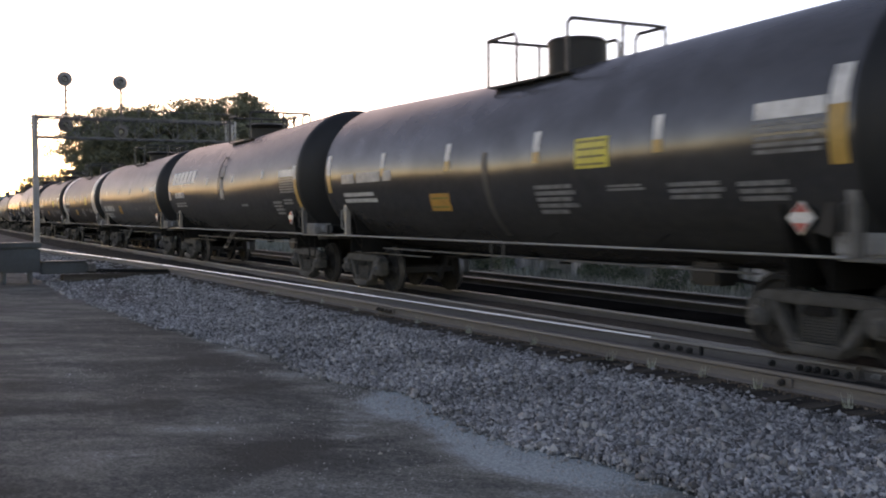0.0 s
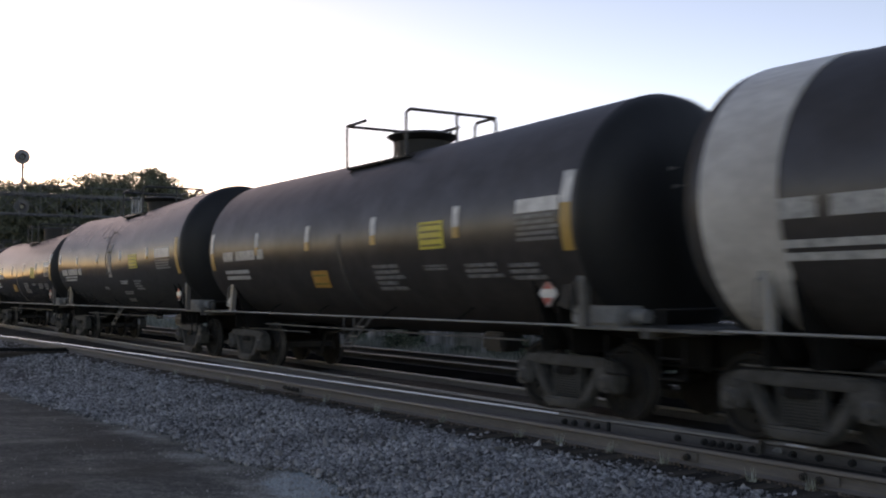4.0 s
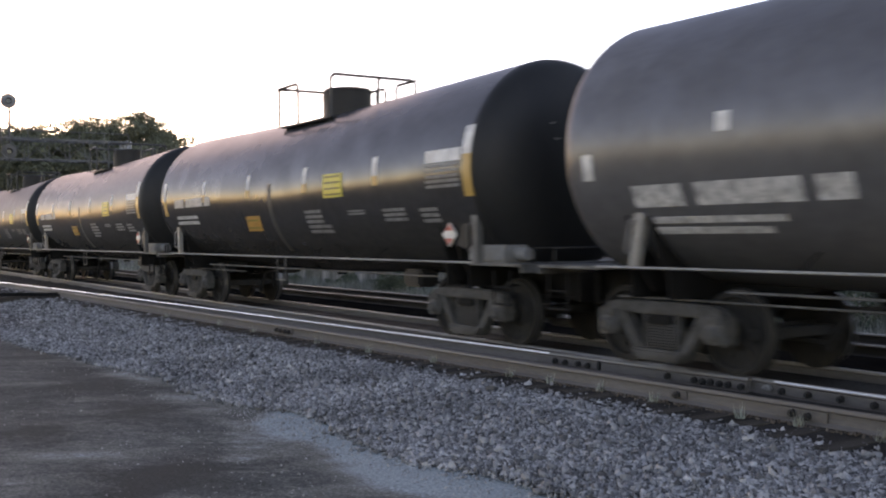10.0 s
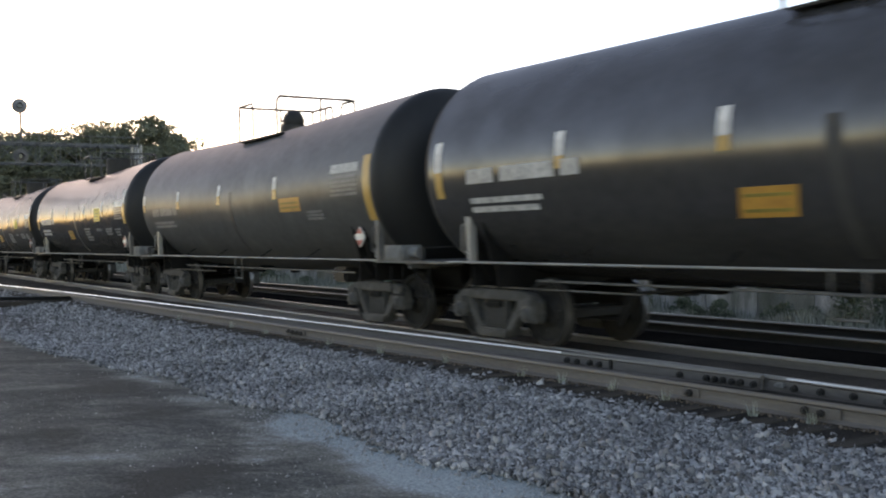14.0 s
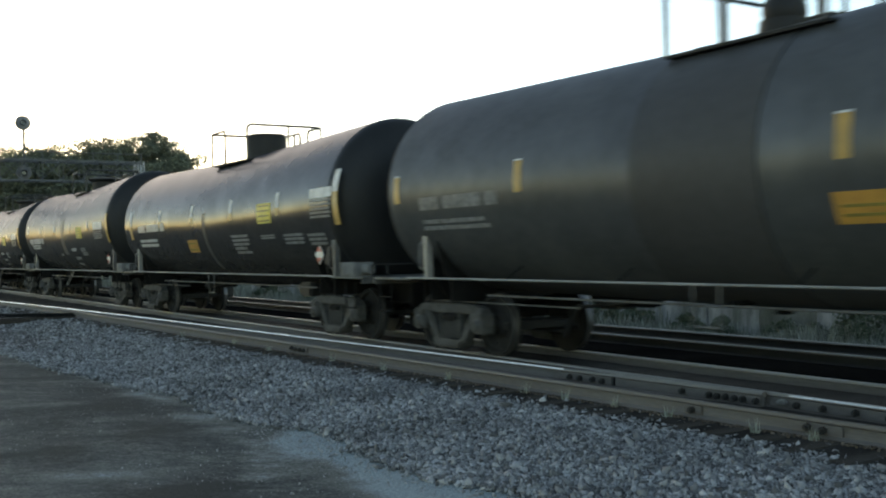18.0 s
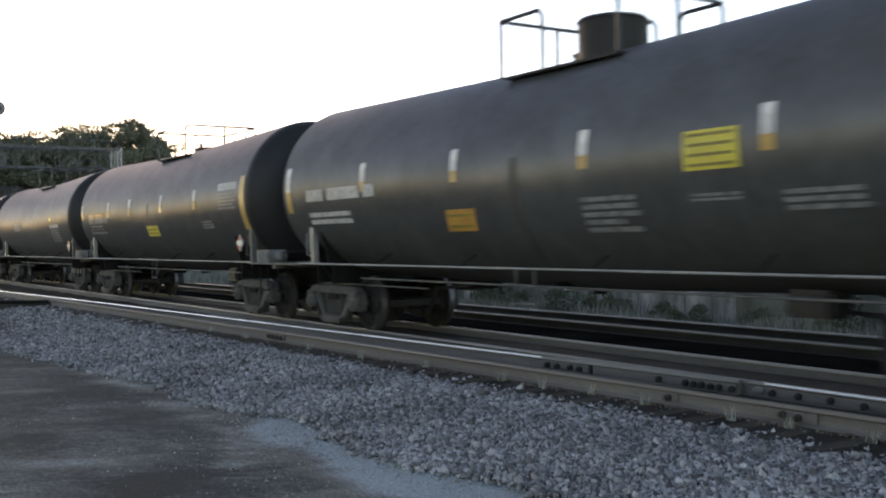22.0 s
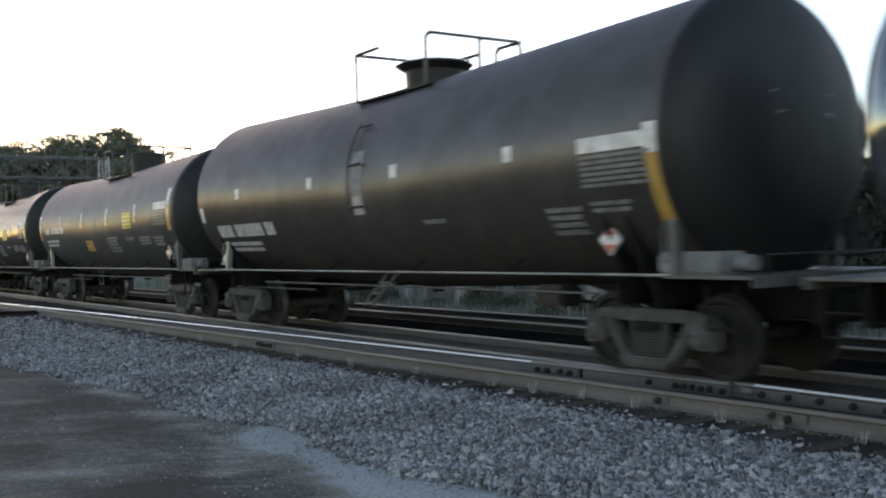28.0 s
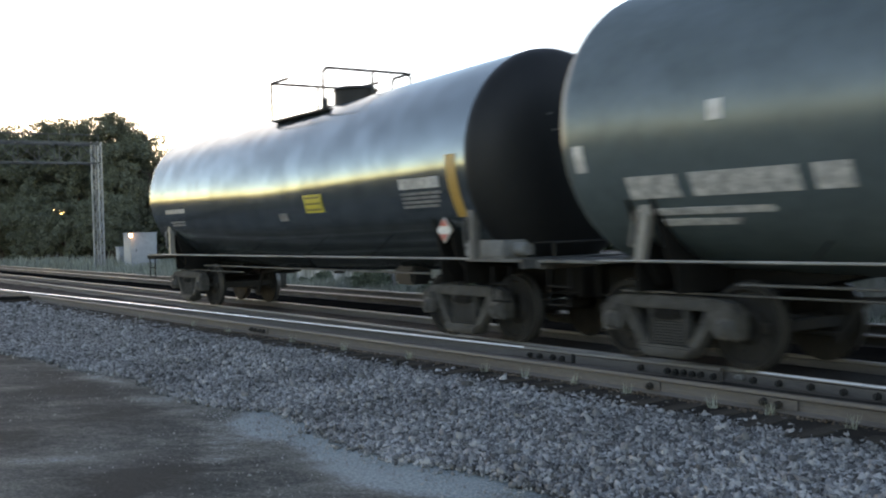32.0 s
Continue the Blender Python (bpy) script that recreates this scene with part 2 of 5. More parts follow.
M["bark"] = material("grey_brown_bark", (0.10, 0.08, 0.065), 0.95, bump=0.8, scale=6)
M["leaf"] = material("deep_green_summer_leaves", (0.125, 0.142, 0.104), 0.9, col2=(0.155, 0.168, 0.128), bump=0.0, mix_scale=0.35, island=0.15, spec=0.1)
# Darker copy of the leaf green, with the thicket's shade in its colour.
M["scrub"] = material("shade_darkened_thicket_leaves", (0.030, 0.040, 0.022), 0.85, col2=(0.045, 0.055, 0.030), bump=0.0, mix_scale=0.35, island=0.4)
M["weed"] = material("tall_weed_leaves", (0.215, 0.240, 0.200), 0.9, col2=(0.29, 0.305, 0.265), bump=0.0, mix_scale=1.2, island=0.4)
M["vine"] = material("dull_green_hanging_leaves", (0.088, 0.118, 0.084), 0.9, col2=(0.125, 0.150, 0.112), bump=0.0, mix_scale=1.2, island=0.35, spec=0.1)
M["concrete"] = material("pale_weathered_concrete", (0.50, 0.50, 0.495), 0.85, col2=(0.15, 0.165, 0.15), bump=0.25, scale=4, mix_scale=1.5, streak=(1, 1, 0.35))
M["mossy"] = material("moss_grown_concrete", (0.115, 0.130, 0.105), 0.95, col2=(0.21, 0.22, 0.20), bump=0.4, scale=4, mix_scale=1.5, streak=(1, 1, 0.35))
M["glass_dark"] = material("dark_signal_lens", (0.02, 0.02, 0.022), 0.1, bump=0.0)
m = bpy.data.materials.new("warm_lamp_glow")
m.use_nodes = True
e = m.node_tree.nodes["Principled BSDF"]
e.inputs["Emission Color"].default_value = (1.0, 0.62, 0.36, 1)
e.inputs["Emission Strength"].default_value = 4.0
M["glow"] = m


def ground_material():
    """Dry packed dirt: drawn-out wheel streaks, a spread of dark cinders, paler dust towards the stones, grit."""
    m = bpy.data.materials.new("packed_dirt_with_cinders")
    m.use_nodes = True
    n, l = m.node_tree.nodes, m.node_tree.links
    b = n["Principled BSDF"]
    tc = n.new("ShaderNodeTexCoord")

    def noise_at(src, scale, detail, rough, distort=0.0):
        t = n.new("ShaderNodeTexNoise")
        t.inputs["Scale"].default_value, t.inputs["Detail"].default_value = scale, detail
        t.inputs["Roughness"].default_value, t.inputs["Distortion"].default_value = rough, distort
        l.new(src, t.inputs["Vector"])
        return t.outputs[0]

    def calc(op, *args):
        t = n.new("ShaderNodeMath")
        t.operation = op
        for i, a in enumerate(args):
            if isinstance(a, (int, float)):
                t.inputs[i].default_value = a
            else:
                l.new(a, t.inputs[i])
        return t.outputs[0]

    def span(src, a, b, c, d, kind="SMOOTHSTEP"):
        t = n.new("ShaderNodeMapRange")
        t.interpolation_type = kind
        for i, v in enumerate((a, b, c, d)):
            t.inputs[i + 1].default_value = v
        l.new(src, t.inputs[0])
        return t.outputs[0]

    def placed(turn, scale, loc=(0, 0, 0)):
        t = n.new("ShaderNodeMapping")
        t.inputs["Location"].default_value, t.inputs["Rotation"].default_value, t.inputs["Scale"].default_value = loc, (0, 0, radians(turn)), scale
        l.new(tc.outputs["Object"], t.inputs["Vector"])
        return t.outputs[0]

    def drawn_out(turn, scale):
        t = n.new("ShaderNodeMapping")
        t.inputs["Scale"].default_value = scale
        l.new(placed(-turn, (1, 1, 1)), t.inputs["Vector"])
        return t.outputs[0]

    streak = noise_at(drawn_out(58, (0.35, 1.0, 1)), 1.3, 5, 0.55, 0.8)
    blotch = noise_at(drawn_out(50, (0.8, 1.0, 1)), 1.9, 9, 0.66, 1.0)
    wide = noise_at(placed(0, (0.5, 0.8, 1)), 0.55, 4, 0.5, 0.4)
    grit = noise_at(tc.outputs["Object"], 30, 6, 0.65)
    pebble = noise_at(tc.outputs["Object"], 85, 3, 0.6)
    crumb = noise_at(drawn_out(30, (0.8, 1.2, 1)), 9, 6, 0.7, 0.5)
    # the dark driven lane ends along a wide turning curve; brown dust lies between it and the stones
    sep = n.new("ShaderNodeSeparateXYZ")
    l.new(tc.outputs["Object"], sep.inputs[0])
    k3 = calc("POWER", span(sep.outputs["X"], -11.5, -7.2, 0.0, 1.0, "LINEAR"), 3.0)
    over = calc("ADD", sep.outputs["Y"], calc("MULTIPLY_ADD", k3, 2.2, -4.05))
    over = calc("ADD", over, calc("MULTIPLY_ADD", blotch, 0.5, -0.25))
    pale = calc("ADD", span(over, -0.34, 0.02, 0.23, 0.42), calc("MULTIPLY", span(over, -1.2, -0.10, 0.0, 1.0), span(over, -0.25, 0.05, -0.14, 0.0)))
    pale = calc("ADD", pale, calc("MULTIPLY_ADD", streak, 1.5, -0.75))
    pale = calc("ADD", pale, calc("MULTIPLY_ADD", wide, 0.3, -0.15))
    pale = calc("ADD", pale, calc("MULTIPLY_ADD", grit, 0.55, -0.275))
    pale = calc("ADD", pale, calc("MULTIPLY_ADD", blotch, 0.8, -0.40))
    pale = calc("ADD", pale, calc("MULTIPLY_ADD", crumb, 1.0, -0.50))
    # a spill of pale stone dust along the toe, dusty wheel tracks, dark cinder drifts
    ragged = calc("MULTIPLY_ADD", blotch, 1.0, calc("MULTIPLY_ADD", crumb, 0.8, -0.9))
    for cx, cy, ax, ay, turn, amount in ((-10.0, 4.68, 0.75, 0.36, -14, 1.25), (-8.5, 4.50, 0.8, 0.22, -6, 0.7), (-7.0, 4.5, 1.1, 0.46, 12, 1.15), (-14.2, 4.25, 0.9, 0.12, 6, 0.22),
                                         (-9.55, 2.35, 0.85, 0.20, 65, 0.30), (-8.85, 1.4, 0.8, 0.45, 55, 0.32), (-12.0, 1.6, 0.9, 0.35, 40, 0.22), (-14.8, 2.9, 0.45, 0.30, 50, 0.22), (-7.3, 2.7, 0.9, 0.25, 60, 0.20),
                                         (-8.45, 3.2, 1.2, 0.20, 80, -0.30), (-11.2, 3.35, 1.3, 0.35, 10, -0.12), (-10.4, 2.6, 1.0, 0.22, 62, -0.12)):
        mp = n.new("ShaderNodeMapping")
        mp.vector_type = "TEXTURE"
        mp.inputs["Location"].default_value, mp.inputs["Rotation"].default_value, mp.inputs["Scale"].default_value = (cx, cy, 0), (0, 0, radians(turn)), (ax, ay, 1000)
        l.new(tc.outputs["Object"], mp.inputs["Vector"])
        far = n.new("ShaderNodeVectorMath")
        far.operation = "LENGTH"
        l.new(mp.outputs["Vector"], far.inputs[0])
        pale = calc("MULTIPLY_ADD", span(calc("ADD", far.outputs["Value"], ragged), 0.15, 1.65, 1.0, 0.0), amount, pale)
    ramp = n.new("ShaderNodeValToRGB")
    cr = ramp.color_ramp
    cr.elements[0].position, cr.elements[0].color = 0.0, (0.046, 0.050, 0.048, 1)
    cr.elements[1].position, cr.elements[1].color = 1.0, (0.305, 0.360, 0.372, 1)
    for at, c in ((0.28, 0.094), (0.58, 0.172)):
        e_ = cr.elements.new(at)
        e_.color = (c * (0.94 if at < 0.4 else 1.01), c * 1.03, c * (0.98 if at < 0.4 else 0.95), 1)
    l.new(pale, ramp.inputs[0])
    mu = n.new("ShaderNodeVectorMath")
    mu.operation = "SCALE"
    l.new(ramp.outputs[0], mu.inputs[0])
    l.new(calc("MULTIPLY", span(grit, 0.3, 0.7, 0.6, 1.4, "LINEAR"), span(pebble, 0.3, 0.7, 0.7, 1.3, "LINEAR")), mu.inputs[3])
    l.new(mu.outputs[0], b.inputs["Base Color"])
    b.inputs["Roughness"].default_value = 0.95
    b.inputs["Specular IOR Level"].default_value = 0.2
    bp = n.new("ShaderNodeBump")
    bp.inputs["Strength"].default_value, bp.inputs["Distance"].default_value = 0.7, 0.03
    l.new(calc("MULTIPLY_ADD", pebble, 0.5, grit), bp.inputs["Height"])
    l.new(bp.outputs[0], b.inputs["Normal"])
    return m


M["ground"] = ground_material()


# ---------------------------------------------------------------- mesh helpers
MESHES = {}


def finish(bm, name, mat, smooth=None):
    me = bpy.data.meshes.new(name)
    bm.normal_update()
    if smooth is not None:
        for f in bm.faces:
            f.smooth = True
        for e in bm.edges:
            if len(e.link_faces) == 2 and e.calc_face_angle(0) > smooth:
                e.smooth = False
    bm.to_mesh(me)
    bm.free()
    me.materials.append(M[mat] if isinstance(mat, str) else mat)
    return me


def shared(key, build, name, mat, smooth=None):
    """The mesh kept under key, built once."""
    k = (key, mat)
    if k not in MESHES:
        bm = bmesh.new()
        build(bm)
        MESHES[k] = finish(bm, name, mat, smooth)
    return MESHES[k]


def part(name, key, build, mat, parent, at=(0, 0, 0), turn=(0, 0, 0), label="", smooth=None):
    ob = new(name, shared(key, build, name, mat, smooth))
    ob.parent = parent
    ob.matrix_basis = pose(*at, *turn)
    if label:
        ob["label"] = label
    return ob


def thing(name, at, label, category, group="", kind=""):
    ob = new(name)
    ob.empty_display_size = 0.2
    ob.matrix_basis = pose(*at)
    return tagged(ob, label, category, group, kind)


def box(bm, lo, hi, bevel=0.0):
    r = bmesh.ops.create_cube(bm, size=1)
    c = [(a + b) / 2 for a, b in zip(lo, hi)]
    d = [b - a for a, b in zip(lo, hi)]
    for v in r["verts"]:
        v.co = Vector([v.co[i] * d[i] + c[i] for i in range(3)])
    if bevel:
        es = list({e for v in r["verts"] for e in v.link_edges})
        bmesh.ops.bevel(bm, geom=es, offset=bevel, segments=2, affect="EDGES", clamp_overlap=True)


def rod(bm, a, b, r=0.02, n=8, r2=None):
    a, b = Vector(a), Vector(b)
    m = Matrix.Translation((a + b) / 2) @ (b - a).to_track_quat("Z", "Y").to_matrix().to_4x4()
    bmesh.ops.create_cone(bm, cap_ends=True, segments=n, radius1=r, radius2=r if r2 is None else r2, depth=(b - a).length, matrix=m)


def pipe(bm, pts, r=0.02, n=8):
    for a, b in zip(pts, pts[1:]):
        rod(bm, a, b, r, n)
    for p in pts[1:-1]:
        bmesh.ops.create_icosphere(bm, subdivisions=1, radius=r * 1.02, matrix=Matrix.Translation(p))


def lathe_x(bm, prof, n=64, y=0.0, z=0.0):
    """Turn a profile of (x, radius) round the x axis."""
    rings = []
    for x, r in prof:
        if r < 1e-5:
            rings.append([bm.verts.new((x, y, z))])
        else:
            rings.append([bm.verts.new((x, y + r * math.cos(2 * math.pi * i / n), z + r * math.sin(2 * math.pi * i / n))) for i in range(n)])
    for a, b in zip(rings, rings[1:]):
        for i in range(n):
            j = (i + 1) % n
            q = [a[i % len(a)], a[j % len(a)], b[j % len(b)], b[i % len(b)]]
            q = [v for k, v in enumerate(q) if v not in q[:k]]
            if len(q) > 2:
                bm.faces.new(q)
    bmesh.ops.recalc_face_normals(bm, faces=bm.faces)


def prism(bm, pts, y0, y1, bevel=0.0):
    """A plate: the outline pts (x, z) pushed from y0 to y1."""
    a = [bm.verts.new((x, y0, z)) for x, z in pts]
    b = [bm.verts.new((x, y1, z)) for x, z in pts]
    fs = [bm.faces.new(a), bm.faces.new(b[::-1])]
    for i in range(len(pts)):
        j = (i + 1) % len(pts)
        fs.append(bm.faces.new([a[j], a[i], b[i], b[j]]))
    bmesh.ops.recalc_face_normals(bm, faces=fs)
    if bevel:
        es = [e for e in bm.edges if e.link_faces and all(f in fs for f in e.link_faces)]
        bmesh.ops.bevel(bm, geom=es, offset=bevel, segments=2, affect="EDGES", clamp_overlap=True)


TRAVEL = [(0, 0.00), (4, 63.87), (8, 127.86), (12, 191.01), (16, 253.53), (20, 316.33), (24, 379.92), (28, 441.92), (32, 504.55)]
COUPLERS = [10.57, -6.08, -22.91, -40.00, -56.61, -72.64, -88.64, -105.48, -122.27, -138.09, -153.74, -170.44, -187.09, -203.66, -220.18, -236.64, -252.54, -268.76, -285.10, -300.89, -317.46, -334.14, -350.74, -367.29, -383.29, -399.16, -415.61, -432.09, -448.57, -465.11, -481.71, -498.45, -515.19, -531.14]
# ---------------------------------------------------------------- ground, ballast, tracks
TRACK_Y, GAUGE = 9.98, 1.435
RND = random.Random(7)


def bed_z(y):
    """Height of the stone shoulder: dirt level, the slope, then flush below the ties."""
    k = min(1.0, max(0.0, (y - 4.2) / 2.6))
    return -0.37 + 0.13 * k * k * (3 - 2 * k)


def toe(x):
    base = float(np.interp(x, [-60, -25.8, -22.8, -19.5, -16.5, -14.2, -12.8, -11.5, -10.8, -10.4, -9.4, -8.5, -7.4, -6.5, -4], [2.2, 2.85, 3.5, 3.64, 4.05, 4.47, 4.36, 4.42, 4.63, 4.90, 4.75, 4.62, 4.62, 4.92, 5.0]))
    return base + 0.08 * noise.noise((x * 0.8, 2.7, 0)) + 0.10 * noise.noise((x * 2.4, 8.1, 0))


def ground_sheet():
    bm = bmesh.new()
    xs = [-2500, -900, -350, -160] + [-100 + 4 * i for i in range(15)] + [-40 + 0.5 * i for i in range(101)] + [14, 25, 60, 200, 700, 2500]
    ys = [-2500, -700, -200, -60, -20, -8] + [-4 + 0.5 * i for i in range(17)] + [5, 7, 10, 14, 18, 24, 40, 90, 300, 900, 2500]
    rows = []
    for y in ys:
        row = []
        for x in xs:
            z = -0.37
            if abs(x) < 45 and -5 < y < 5:
                z += 0.035 * noise.noise((x * 0.5, y * 0.7, 1.3)) + 0.012 * noise.noise((x * 2.1, y * 2.3, 5.0))
            row.append(bm.verts.new((x, y, z)))
        rows.append(row)
    for a, b in zip(rows, rows[1:]):
        for i in range(len(xs) - 1):
            bm.faces.new([a[i], a[i + 1], b[i + 1], b[i]])
    ob = new("ground", finish(bm, "ground", "ground", 1.0))
    return tagged(ob, "dusty grey dirt road with dark cinder swirls", "ground", kind="structure")


def sheet(name, x0, x1, prof, mat, label, step=1.0, cat="ballast", follow=False):
    bm = bmesh.new()
    n = int((x1 - x0) / step)
    rows = []
    for i in range(n + 1):
        x = x0 + (x1 - x0) * i / n
        rows.append([bm.verts.new((x, toe(x) + (0, 0.30)[k] if follow and k < 2 else y, z + 0.02 * noise.noise((x * 0.9, y * 0.9, 3)))) for k, (y, z) in enumerate(prof)])
    for a, b in zip(rows, rows[1:]):
        for k in range(len(prof) - 1):
            bm.faces.new([a[k], b[k], b[k + 1], a[k + 1]])
    bmesh.ops.recalc_face_normals(bm, faces=bm.faces)
    for f in bm.faces:
        if f.normal.z < 0:
            f.normal_flip()
    return tagged(new(name, finish(bm, name, mat, 1.0)), label, cat, kind="structure")


ground_sheet()
sheet("ballast_shoulder", -420, 60, [(4.35, -0.43), (4.95, -0.365), (5.4, -0.315), (5.9, -0.275), (6.4, -0.245), (6.9, -0.25), (7.5, -0.26)], "bed",
      "sloping shoulder of grey crushed-stone ballast beside the track", 0.5, follow=True)
sheet("track_bed", -420, 60, [(7.3, -0.225), (7.9, -0.205), (9.2, -0.17), (9.4, -0.12), (10.55, -0.12), (10.75, -0.19), (11.0, -0.215)], "dust_bed",
      "dusty brown fill between the rails of the main track", 1.0)
# Separate sheet, coloured near black for the shade by the train.
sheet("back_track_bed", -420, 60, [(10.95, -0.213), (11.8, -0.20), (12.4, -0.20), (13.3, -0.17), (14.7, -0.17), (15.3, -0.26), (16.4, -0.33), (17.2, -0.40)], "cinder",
      "cinder bed of the second track, darkened for the shade behind the train", 1.0)


def stones(name, count, xr, yr, size, seed, label, zoff=0.0, follow=True, rail_edge=None, back=0.14, mat="stone"):
    """Loose broken stones: six-cornered lumps, each turned and squashed its own way."""
    g = np.random.default_rng(seed)
    x = g.uniform(*xr, count)
    y = g.uniform(*yr, count)
    if follow:
        edge = np.array([toe(a) for a in x])
        keep = y > edge + g.normal(0.09, 0.07, count)
        x, y = x[keep], y[keep]
    if rail_edge:
        edge = np.array([rail_edge(a) for a in x])
        keep = y < edge - np.abs(g.normal(back, 0.10, count))
        x, y = x[keep], y[keep]
    n = len(x)
    z = np.array([bed_z(a) for a in y]) + zoff * np.clip((y - 6.8) / 0.6, 0, 1)
    s = size * g.lognormal(0, 0.32, n)
    base = np.array([(1, 0, 0), (-1, 0, 0), (0, 1, 0), (0, -1, 0), (0, 0, 1), (0, 0, -1)], float) * 0.72
    v = (base[None] * g.uniform(0.6, 1.2, (n, 6, 1)) + g.uniform(-0.28, 0.28, (n, 6, 3))) * g.uniform(0.6, 1.2, (n, 1, 3))
    q = g.normal(size=(n, 4))
    q /= np.linalg.norm(q, axis=1, keepdims=True)
    w, a, b, c = q.T
    rot = np.stack([np.stack([1 - 2 * (b * b + c * c), 2 * (a * b - c * w), 2 * (a * c + b * w)], -1),
                    np.stack([2 * (a * b + c * w), 1 - 2 * (a * a + c * c), 2 * (b * c - a * w)], -1),
                    np.stack([2 * (a * c - b * w), 2 * (b * c + a * w), 1 - 2 * (a * a + b * b)], -1)], 1)
    v = np.einsum("nij,nkj->nki", rot, v) * s[:, None, None] + np.stack([x, y, z + s * 0.22], -1)[:, None]
    tri = np.array([(0, 2, 4), (2, 1, 4), (1, 3, 4), (3, 0, 4), (2, 0, 5), (1, 2, 5), (3, 1, 5), (0, 3, 5)])
    f = (tri[None] + (np.arange(n) * 6)[:, None, None]).reshape(-1, 3)
    me = bpy.data.meshes.new(name)
    me.vertices.add(n * 6)
    me.vertices.foreach_set("co", v.ravel())
    me.loops.add(len(f) * 3)
    me.loops.foreach_set("vertex_index", f.ravel())
    me.polygons.add(len(f))
    me.polygons.foreach_set("loop_start", np.arange(len(f)) * 3)
    me.update(calc_edges=True)
    me.validate()
    me.materials.append(M[mat])
    return tagged(new(name, me), label, "stones", kind="stuff")


stones("ballast_stones", 110000, (-13, 1), (4.0, 7.3), 0.036, 3, "loose grey broken granite ballast stones")
stones("middle_ballast_stones", 48000, (-26, -13), (3.4, 7.3), 0.036, 13, "loose grey broken granite ballast stones along the turnout")
stones("far_ballast_stones", 26000, (-60, -26), (3.2, 7.3), 0.05, 4, "loose grey broken granite ballast stones further along the track")
stones("track_stones", 3500, (-30, 7), (7.6, 10.5), 0.04, 5, "scattered stones between the ties", 0.0, False)
stones("gravel_spill", 1800, (-11.0, -5.0), (4.2, 4.95), 0.013, 16, "fine pale gravel spilled along the foot of the ballast", 0.0, False, mat="chip")
stones("road_grit", 2800, (-18, 2), (1.4, 4.9), 0.010, 6, "scattered grit on the dirt road", 0.0, False, mat="chip")

HALF = [(-0.076, -0.186), (-0.076, -0.174), (-0.016, -0.152), (-0.010, -0.10), (-0.012, -0.056), (-0.036, -0.042), (-0.037, -0.034), (-0.036, -0.024), (-0.0285, -0.008), (-0.012, -0.002)]
RAIL = HALF + [(-u, w) for u, w in reversed(HALF)]


def rail(parent, pts, head, label, web="rail_web"):
    bm = bmesh.new()
    rows = []
    for i, (x, y) in enumerate(pts):
        rows.append([bm.verts.new((x, y + u, w)) for u, w in RAIL])
    n = len(RAIL)
    for a, b in zip(rows, rows[1:]):
        for k in range(n):
            f = bm.faces.new([a[k], a[(k + 1) % n], b[(k + 1) % n], b[k]])
            f.material_index = 1 if k in (7, 8) else 2 if k == 6 or 9 <= k <= 12 else 0
    bm.faces.new(rows[0])
    bm.faces.new(rows[-1][::-1])
    bmesh.ops.recalc_face_normals(bm, faces=bm.faces)
    me = finish(bm, "rail", web)
    me.materials.append(M[head])
    # Brown on the bright rails' tops stands in for the train's dark reflection.
    me.materials.append(M["rail_rust" if head == "rail_top" else head])
    ob = new("rail", me)
    ob.parent = parent
    ob["label"] = label
    return ob


def bend(table, x0, x1, step=1.5):
    xs = [p[0] for p in table]
    ys = [p[1] for p in table]
    n = int((x1 - x0) / step)
    return [(x0 + (x1 - x0) * i / n, float(np.interp(x0 + (x1 - x0) * i / n, xs, ys))) for i in range(n + 1)]


TURNOUT = [(-150, -4.6), (-90, 2.2), (-60, 5.14), (-47, 6.36), (-39.6, 7.08), (-32, 7.66), (-27.4, 7.98), (-20.4, 8.40), (-15.75, 8.68), (-11.2, 8.95), (-7.3, 9.2)]
NEAR_RAIL = [(-41, 6.93), (-30, 7.26), (-5, 8.26), (8, 8.75), (60, 10.5)]
main = thing("railway_track", (0, 0, 0), "main railway track with brown rails on timber ties", "railway track", kind="structure")
rail(main, bend([(-420, 9.262), (60, 9.262)], -7.3, 60), "rail_top", "polished near running rail")
rail(main, bend([(-420, 9.262), (60, 9.262)], -420, -7.3, 8), "rail_dull", "dull near running rail")
rail(main, bend([(-420, 10.698), (60, 10.698)], -420, 60, 8), "rail_dull", "dull far running rail")
turn = thing("turnout_track", (0, 0, 0), "turnout rails that leave the main track at a slight angle", "railway track", kind="structure")
rail(turn, bend(TURNOUT, -150, -10.9), "rail_top", "brightly polished turnout rail")
rail(turn, bend(TURNOUT, -10.9, -7.6), "rail_dull", "dull wing rail of the frog")
rail(turn, bend(NEAR_RAIL, -40, 14), "rail_rust", "brown outer turnout rail")
back = thing("back_track", (0, 0, 0), "second railway track behind the train", "railway track", kind="structure")
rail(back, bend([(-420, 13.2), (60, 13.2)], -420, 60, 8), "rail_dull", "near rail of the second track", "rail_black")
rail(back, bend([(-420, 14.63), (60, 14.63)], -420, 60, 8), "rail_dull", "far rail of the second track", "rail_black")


def near_y(x):
    return float(np.interp(x, [p[0] for p in NEAR_RAIL], [p[1] for p in NEAR_RAIL]))


